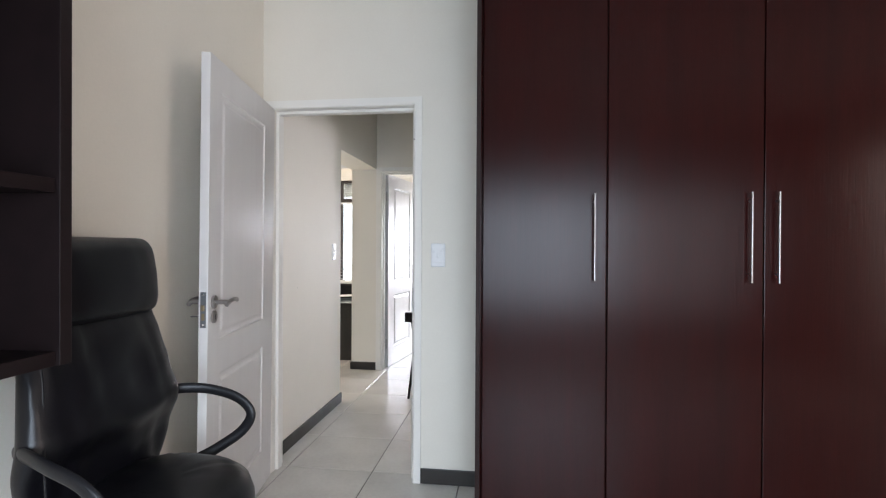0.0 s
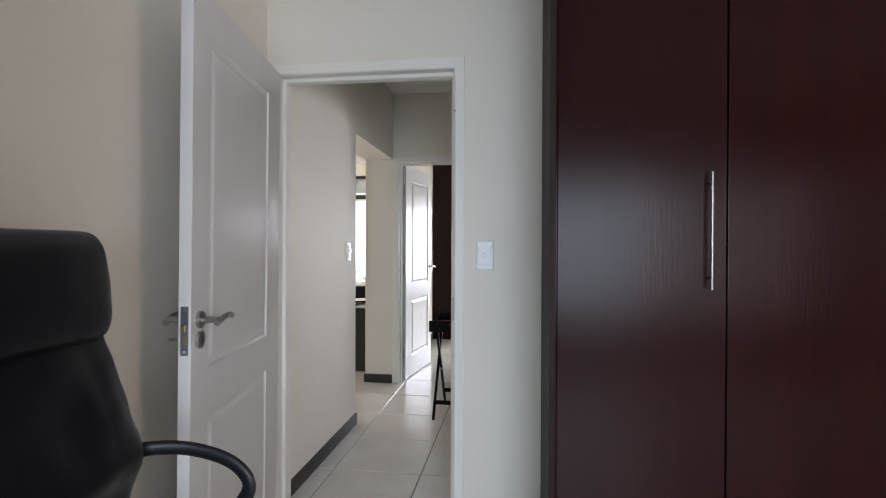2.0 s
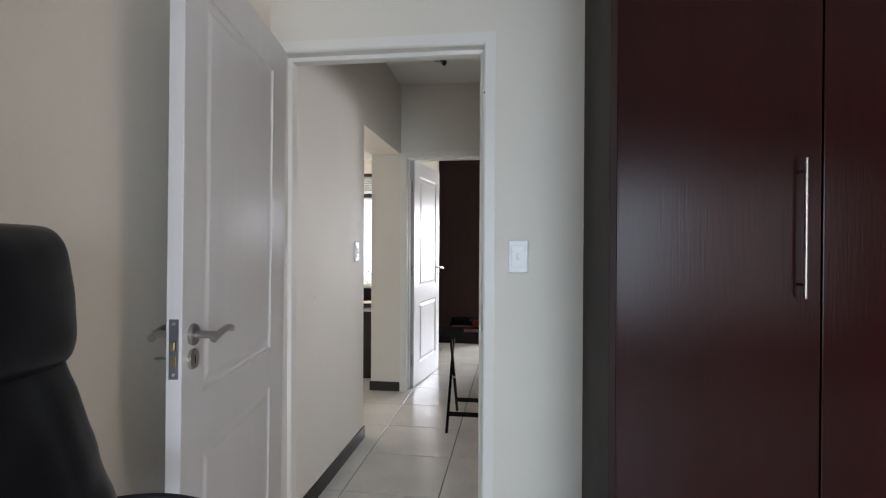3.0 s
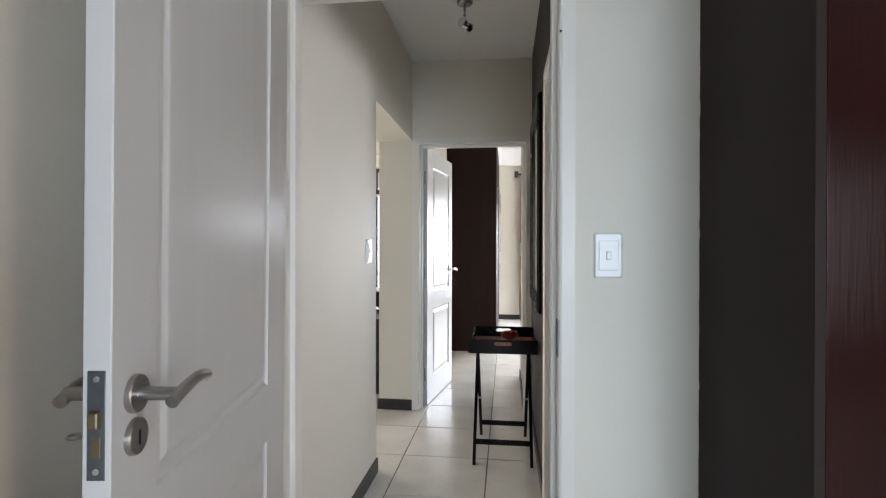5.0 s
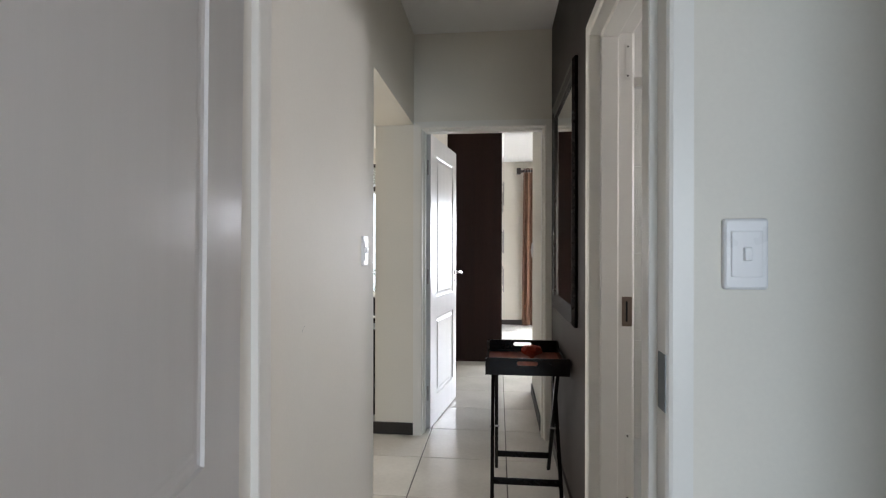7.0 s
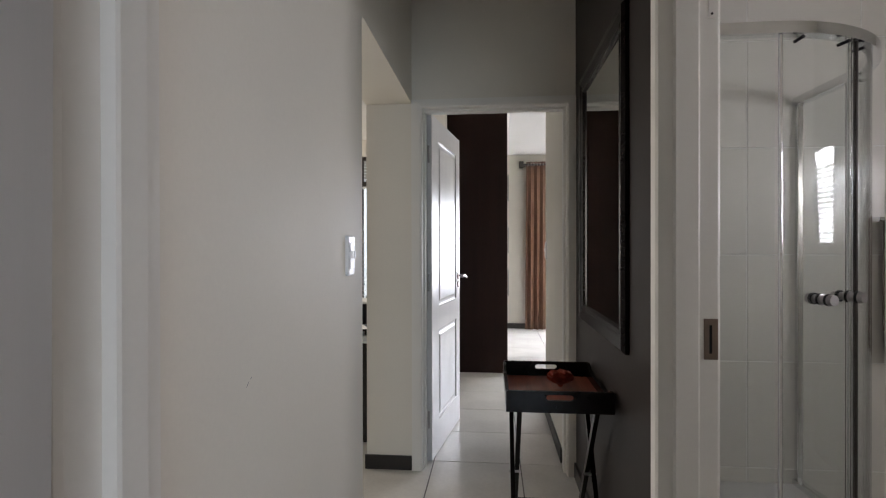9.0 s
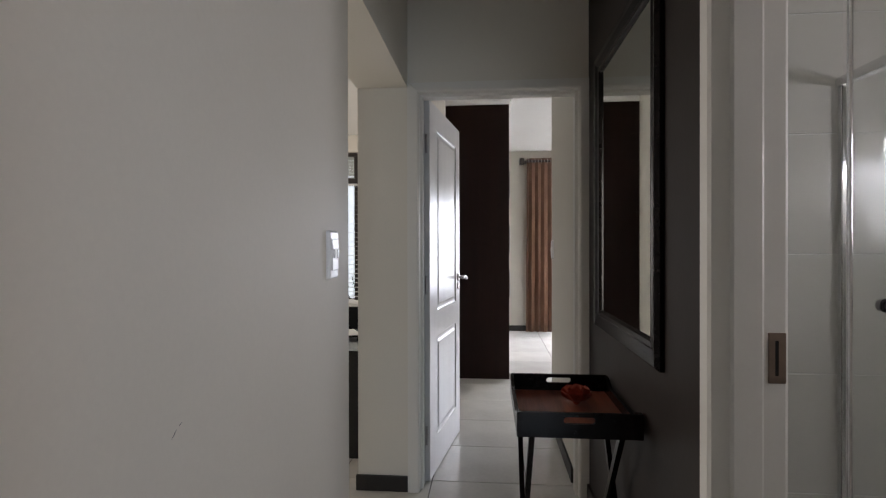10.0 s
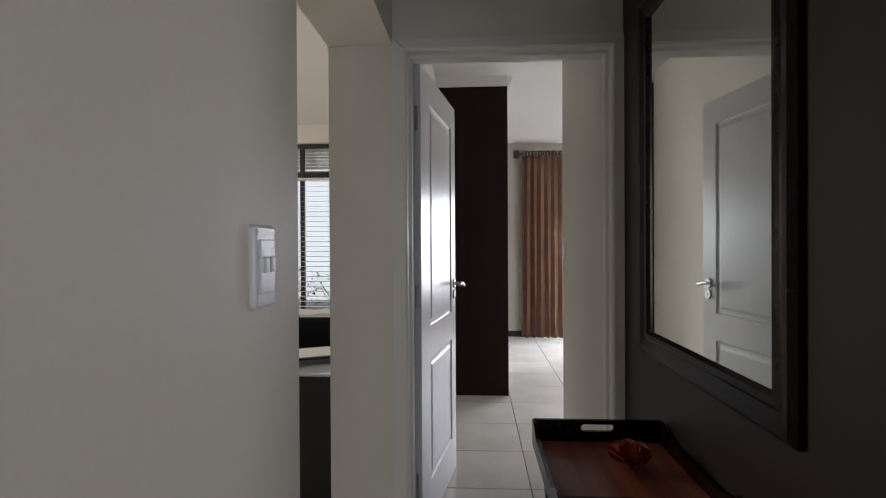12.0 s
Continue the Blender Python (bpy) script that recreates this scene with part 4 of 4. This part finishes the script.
def towel_rail():
    x0, x1, y = 0.86, 1.45, BATH_FAR
    ob = thing("towel_rail", pose(x0, y, 1.38), "chrome towel rail on the tiled bathroom wall", "towel rail")
    bm = bmesh.new()
    tube(bm, [(0, -0.002, 0), (0, -0.07, 0), (x1 - x0, -0.07, 0), (x1 - x0, -0.002, 0)], 0.010, 12)
    part("rail", bm, CHROME, ob)
    cloth = thing("towel", pose(x0 + 0.03, y - 0.07, 1.38), "folded taupe towel hanging over the rail", "towel")
    bm = bmesh.new()
    rows = []
    n = 24
    for k in range(n + 1):
        x = 0.45 * k / n
        wave = 0.006 * math.sin(k * 1.1)
        outer = [(x, -0.018 + wave, -0.62), (x, -0.018 + wave * 0.5, -0.2), (x, -0.016, 0.0), (x, 0, 0.018), (x, 0.016, 0.0), (x, 0.018, -0.5)]
        inn = [(x, 0.010, -0.5), (x, 0.0115, 0.0), (x, 0, 0.0115), (x, -0.0115, 0.0), (x, -0.010 + wave * 0.5, -0.2), (x, -0.010 + wave, -0.62)]
        rows.append(outer + inn)
    loft(bm, rows)
    part("cloth", bm, TOWEL, cloth, smooth=True)


towel_rail()


# ---- windows ----
def window(name, m, w, h, bars, rails, mat, label, depth=0.06, pane=True):
    """Frame, mullions at bars and transoms at rails (local x across, y outwards, z up), with panes."""
    ob = thing(name, m, label, "window", kind="structure")
    f = 0.045
    part("window_frame", boxes((0, f, 0, depth, 0, h), (w - f, w, 0, depth, 0, h), (f, w - f, 0, depth, 0, f), (f, w - f, 0, depth, h - f, h), bevel=0.003), mat, ob)
    for b in bars:
        part("mullion", boxes((b - 0.024, b + 0.024, 0.004, depth - 0.004, f, h - f), bevel=0.003), mat, ob)
    for r in rails:
        part("transom", boxes((f, w - f, 0.006, depth - 0.006, r - 0.035, r + 0.035), bevel=0.003), mat, ob)
    if pane:
        xs, zs = sorted([0, w, *bars]), sorted([0, h, *rails])
        for a, b in zip(xs, xs[1:]):
            for c, d in zip(zs, zs[1:]):
                p = part("pane", boxes((a + 0.02, b - 0.02, depth / 2 - 0.002, depth / 2 + 0.002, c + 0.02, d - 0.02)), GLASS, ob, "clear window pane")
                p.visible_shadow = False
    return ob


def blind(m, w, z0, z1, pitch, tilt, label, slat_width=0.025):
    """Venetian blind: head rail, each slat, ladder cords and bottom rail. Local x across, z up."""
    ob = thing("venetian_blind", m, label, "blind")
    part("head_rail", boxes((0, w, -0.018, 0.018, z1 - 0.03, z1), bevel=0.002), SLAT, ob)
    c, s = math.cos(radians(tilt)) * slat_width / 2, math.sin(radians(tilt)) * slat_width / 2
    bm = bmesh.new()
    loft(bm, [[(x, -c, -s), (x, 0, 0.002), (x, c, s), (x, c, s + 0.0012), (x, 0, 0.0034), (x, -c, -s + 0.0012)] for x in (0.004, w - 0.004)])
    first = part("slat", bm, SLAT, ob)
    n = int((z1 - 0.04 - z0) / pitch)
    first.location = (0, 0, z1 - 0.045)
    for k in range(1, n):
        o = new("slat", first.data)
        o.parent = ob
        o.location = (0, 0, z1 - 0.045 - pitch * k)
    part("bottom_rail", boxes((0, w, -0.014, 0.014, z0, z0 + 0.012), bevel=0.002), SLAT, ob)
    for x in (0.12, w - 0.12):
        bm = boxes((x - 0.001, x + 0.001, -0.0155, -0.0135, z0, z1 - 0.03))
        part("cord", bm, SLAT, ob)
    return ob


# out of view; widened to the right to hold the back fill lamp
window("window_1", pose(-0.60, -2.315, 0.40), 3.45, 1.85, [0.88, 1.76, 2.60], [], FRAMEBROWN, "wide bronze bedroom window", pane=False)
# added window out of view, around the side fill lamp
window("window_6", pose(3.645, -0.80, 0.20, 0, 0, 90) @ Matrix.Scale(-1, 4, (0, 1, 0)), 0.9, 2.0, [0.45], [], FRAMEBROWN, "unseen bronze bedroom side window, added for the side fill lamp", pane=False)
window("window_2", pose(0.0, 10.33, 0.12), 2.7, 2.18, [1.35], [], FRAMEBROWN, "large bronze window of the far bedroom", pane=False)
window("window_3", pose(BATH_R + 0.045, 2.76, 1.20, 0, 0, 90) @ Matrix.Scale(-1, 4, (0, 1, 0)), 0.58, 0.68, [], [], FRAMEBROWN, "small bathroom window", pane=False)
blind(pose(BATH_R + 0.022, 2.77, 1.20, 0, 0, 90), 0.56, 0.02, 0.66, 0.030, 20, "white venetian blind in the small bathroom window", 0.031)
window("window_4", pose(-4.40, 8.97, 0.46), 2.08, 2.00, [0.70, 1.39, 1.80], [1.64], FRAMEBROWN, "wide dark bronze living room window with a transom")
# added window frame around the living room fill lamp
window("window_5", pose(-6.065, 5.25, 0.10, 0, 0, 90), 2.3, 2.20, [1.15], [], FRAMEBROWN, "unseen tall living room side window, added for the fill lamp", pane=False)
blind(pose(-4.37, 8.935, 0.46), 2.02, 0.02, 1.60, 0.058, 6, "white venetian blind with open slats in the living room window", 0.050)
blind(pose(-4.37, 9.075, 2.13), 2.02, 0.02, 0.31, 0.040, 62, "white venetian blind with closed slats above the transom", 0.045)


# ---- far bedroom ----
def far_wardrobe():
    x0, x1, y0, y1, top = LEFT + 0.001, -0.710, 7.360, 9.70, 2.595
    ob = thing("fitted_wardrobe", pose(x0, y0, 0), "tall dark brown fitted wardrobe seen from its end", "wardrobe")
    W, L = x1 - x0, y1 - y0
    part("end_panel", boxes((0, W, 0, 0.020, 0.0, top), bevel=0.002), WENGE, ob, "plain dark end panel")
    part("body", boxes((0, W - 0.022, 0.021, L, 0.08, top)), WENGE, ob)
    part("plinth", boxes((0, W - 0.06, 0.021, L, 0.0, 0.079)), WENGE, ob)
    n = 4
    for k in range(n):
        a, b = 0.022 + (L - 0.024) * k / n, 0.022 + (L - 0.024) * (k + 1) / n
        y = b - 0.04 if k % 2 == 0 else a + 0.04
        for z0, z1, zh in ((0.085, 1.095, 0.86), (1.098, 1.625, 1.33), (1.628, top - 0.003, 1.91)):
            leaf = part("door", boxes((W - 0.021, W - 0.001, a + 0.002, b - 0.002, z0, z1), bevel=0.002), WENGE, ob)
            bm = bmesh.new()
            tube(bm, [(W + 0.026, y, zh - 0.14), (W + 0.026, y, zh + 0.14)], 0.006, 12)
            for q in (zh - 0.11, zh + 0.11):
                tube(bm, [(W - 0.001, y, q), (W + 0.026, y, q)], 0.0045, 8)
            part("handle", bm, STEEL, leaf, "steel bar handle", True)
    bm = bmesh.new()
    prof = ((0.0, top + 0.001), (0.006, top + 0.001), (0.016, top + 0.03), (0.04, top + 0.075), (0.052, top + 0.080), (0.052, CEILING - 0.001), (0.0, CEILING - 0.001))
    loft(bm, [[(-0.0, -d, z) for d, z in prof], [(W + 0.0, -d, z) for d, z in prof]])
    loft(bm, [[(W + d, 0.0, z) for d, z in prof], [(W + d, L, z) for d, z in prof]])
    box(bm, 0, W, 0.0, L, top + 0.002, CEILING - 0.002)
    cor = part("cornice", bm, CEIL, ob, "white plaster cornice above the wardrobe")
    return ob


far_wardrobe()


def curtain(m, width, height, folds, label):
    """Eyelet curtain in deep even folds. Local x across, z up from the hem."""
    ob = thing("curtain", m, label, "curtain")
    bm = bmesh.new()
    n = folds * 16
    rnd = random.Random(7)
    drift = [rnd.uniform(-0.9, 0.9) for _ in range(folds + 2)]
    rings = []
    for j in range(15):
        v = j / 14
        z = height * v
        row = []
        for i in range(n + 1):
            u = i / n
            p = u * folds
            k = int(p)
            ph = 2 * math.pi * p + drift[min(k, folds)] * (1 - v)
            x = width * u + 0.010 * math.sin(2 * ph) + 0.03 * (1 - v) * (u - 0.5)
            y = (0.030 + 0.012 * math.sin(3.1 * u + 4 * v)) * math.sin(ph) + 0.006 * math.sin(9 * u + 7 * v)
            row.append((x, y, z))
        rings.append(row)
    front = [[bm.verts.new(p) for p in row] for row in rings]
    for a, b in zip(front, front[1:]):
        for i in range(n):
            bm.faces.new((a[i], a[i + 1], b[i + 1], b[i]))
    cloth = part("cloth", bm, CURTAIN, ob, "copper brown satin cloth in deep folds", True)
    mod = cloth.modifiers.new("cloth thickness", "SOLIDIFY")
    mod.thickness = 0.003
    for k in range(folds * 2):
        bm = bmesh.new()
        x = width * (k + 0.5) / (folds * 2)
        ring = [(x, 0.026 * math.cos(a), height - 0.045 + 0.026 * math.sin(a)) for a in (2 * math.pi * q / 16 for q in range(17))]
        tube(bm, ring, 0.005, 6, up=(1, 0, 0))
        part("eyelet", bm, STEEL, ob, "steel eyelet", True)
    return ob


CUR = (-0.345, 10.100)
curtain(pose(CUR[0], CUR[1], 0.012), 0.72, 2.530, 8, "copper brown eyelet curtain drawn aside in folds")
rod = thing("curtain_rod", pose(CUR[0], CUR[1], 2.497), "dark wooden curtain rod with a block finial", "curtain rod")
bm = bmesh.new()
tube(bm, [(-0.05, 0, 0), (3.2, 0, 0)], 0.016, 14)
part("rod", bm, FRAMEBROWN, rod, smooth=True)
part("finial", boxes((-0.11, -0.045, -0.045, 0.045, -0.048, 0.048), bevel=0.006), FRAMEBROWN, rod, "dark block finial")
for x in (-0.03, 3.1):
    part("bracket", boxes((x, x + 0.02, 0.012, 0.146, -0.012, 0.012), bevel=0.002), FRAMEBROWN, rod)
wall_switch("light_switch", pose(-0.455, 6.08, 1.232, 0, 0, 90), [(0, 0)], "white light switch on the cream passage wall")


# ---- living room ----
def sideboard():
    x0, x1, y0, y1 = -2.90, -1.62, 5.42, 5.98
    ob = thing("sideboard", pose(x0, y0, 0), "low black lacquered sideboard with a glass top", "sideboard")
    W, L = x1 - x0, y1 - y0
    part("body", boxes((0, W, 0.0, L, 0.0, 0.638), bevel=0.004), BLACKGLOSS, ob)
    top = part("glass_top", boxes((-0.01, W + 0.01, -0.012, L + 0.012, 0.640, 0.652), bevel=0.002), REFLECTGLASS, ob, "glass top, coloured pale as if reflecting the window")
    stand = thing("document_stand", pose(-1.86, 5.70, 0.652, 0, 0, 28), "small black stand holding a white sheet", "stand")
    part("board", boxes((-0.20, 0.16, -0.13, 0.15, 0.030, 0.042), bevel=0.003), FRAMEBLACK, stand)
    for x in (-0.15, 0.09):
        part("foot", boxes((x, x + 0.022, -0.10, -0.078, 0.0, 0.030), bevel=0.002), FRAMEBLACK, stand)
        part("foot", boxes((x, x + 0.022, 0.10, 0.122, 0.0, 0.030), bevel=0.002), FRAMEBLACK, stand)
    part("sheet", boxes((-0.18, 0.12, -0.11, 0.13, 0.0425, 0.0445)), PAPER, stand, "white printed sheet")


sideboard()


def couch():
    x0, x1, y0, y1 = -3.6, -1.75, 6.45, 7.30
    ob = thing("couch", pose(x0, y0, 0), "black leather couch with its back to the hall", "couch")
    W, L = x1 - x0, y1 - y0
    part("back", boxes((0, W, 0, 0.20, 0.05, 0.78), bevel=0.03), LEATHER, ob)
    part("seat", boxes((0.16, W - 0.16, 0.21, L, 0.05, 0.43), bevel=0.03), LEATHER, ob)
    for a in (0, W - 0.155):
        part("arm", boxes((a, a + 0.155, 0.21, L, 0.05, 0.60), bevel=0.03), LEATHER, ob)
    for a, b in ((0.05, 0.05), (W - 0.10, 0.05), (0.05, L - 0.10), (W - 0.10, L - 0.10)):
        part("foot", boxes((a, a + 0.05, b, b + 0.05, 0, 0.05)), BLACKGLOSS, ob)
    throw = thing("throw", pose(x0, y0, 0), "white folded throw on the couch back", "throw")
    bm = bmesh.new()
    rows = []
    for k in range(15):
        x = 0.85 + 0.85 * k / 14
        b = 0.008 * math.sin(k * 1.7)
        rows.append([(x, -0.002, 0.781), (x, 0.0, 0.802 + b), (x, 0.10, 0.822 + b), (x, 0.20, 0.800 - b), (x, 0.202, 0.781)])
    loft(bm, rows)
    part("cloth", bm, PAPER, throw, smooth=True)


couch()


# ---- outside the living room window ----
def bush(m, spread, height, count, seed):
    ob = thing("bush", m, "pale grey-green garden bush outside the window", "bush", "bushes outside the living room")
    rnd = random.Random(seed)
    bm = bmesh.new()
    for k in range(14):
        a = rnd.uniform(0, 6.28)
        tip = Vector((math.cos(a) * spread * rnd.uniform(0.2, 0.9), math.sin(a) * spread * rnd.uniform(0.2, 0.9), height * rnd.uniform(0.6, 0.98)))
        tube(bm, smooth_line([(0, 0, 0), tip * 0.45 + Vector((0, 0, 0.1)), tip], 3), [0.02, 0.016, 0.013, 0.010, 0.008, 0.006, 0.004], 6)
    part("stems", bm, BARK, ob)
    bm = bmesh.new()
    for k in range(count):
        a, q = rnd.uniform(0, 6.28), rnd.random() ** 0.5
        z = height * (0.12 + 0.88 * rnd.random())
        wide = spread * (0.55 + 0.45 * math.sin(3.0 * z / height))
        c = Vector((math.cos(a) * q * wide, math.sin(a) * q * wide, z))
        e = Euler((rnd.uniform(-1, 1), rnd.uniform(-1, 1), rnd.uniform(0, 6.28))).to_matrix()
        s = rnd.uniform(0.03, 0.06)
        vs = [bm.verts.new(c + e @ Vector(p)) for p in ((-s, 0, 0), (0, -s * 0.35, 0.004), (s, 0, 0), (0, s * 0.35, 0.004))]
        bm.faces.new(vs)
    part("leaves", bm, LEAF, ob)
    return ob


bush(pose(-3.5, 12.6, -0.21), 0.9, 1.00, 300, 1)
bush(pose(-4.9, 13.2, -0.21), 1.0, 1.05, 300, 2)
bush(pose(-2.4, 13.0, -0.21), 0.8, 0.90, 240, 3)
# glowing panel close behind the bushes, stands in for the overbright outdoors
bm = boxes((-16, 3, 17.0, 17.2, -0.2, 9))
tagged(part("backdrop", bm, HAZE), "glowing panel behind the bushes, in place of bright sky and garden", "sky", kind="structure")


# ---- floor tiles ----
PX, PY, JX, JY = 0.5035, 0.5, -1.204, 3.174
GAP, G = 0.006, 0.0012
w, h = PX / 2 - GAP / 2, PY / 2 - GAP / 2
bm = bmesh.new()
loft(bm, [[(p * (w - e), q * (h - e), z) for p, q in ((-1, -1), (1, -1), (1, 1), (-1, 1))] for e, z in ((0, -0.010), (0, -0.0016), (G, 0.0))])
first = part("tile", bm, TILE, floor)
tile_mesh = first.data
rest = []
made = 0
for i in range(-10, 10):
    for k in range(-11, 15):
        x, y = JX + PX * (i + 0.5), JY + PY * (k + 0.5)
        if not (-6.1 < x < 3.7 and -2.3 < y < 10.6):
            continue
        near = -2.3 < x < 1.4 and -0.2 < y < 10.6
        if near:
            if made == 0:
                first.location = (x, y, 0)
            else:
                o = new("tile", tile_mesh)
                o.parent = floor
                o.location = (x, y, 0)
            made += 1
        else:
            rest.append((x, y))
verts, faces = [], []
for x, y in rest:
    b = len(verts)
    for e, z in ((0, -0.010), (0, -0.0016), (G, 0.0)):
        verts += [(x + p * (w - e), y + q * (h - e), z) for p, q in ((-1, -1), (1, -1), (1, 1), (-1, 1))]
    for lo in (0, 4):
        faces += [(b + lo + j, b + lo + (j + 1) % 4, b + lo + 4 + (j + 1) % 4, b + lo + 4 + j) for j in range(4)]
    faces.append((b + 8, b + 9, b + 10, b + 11))
data = bpy.data.meshes.new("floor_tiles")
data.from_pydata(verts, [], faces)
data.materials.append(TILE)
others = new("floor_tiles", data)
others.parent = floor
tagged(others, "cream floor tiles of the outlying floor", kind="stuff")
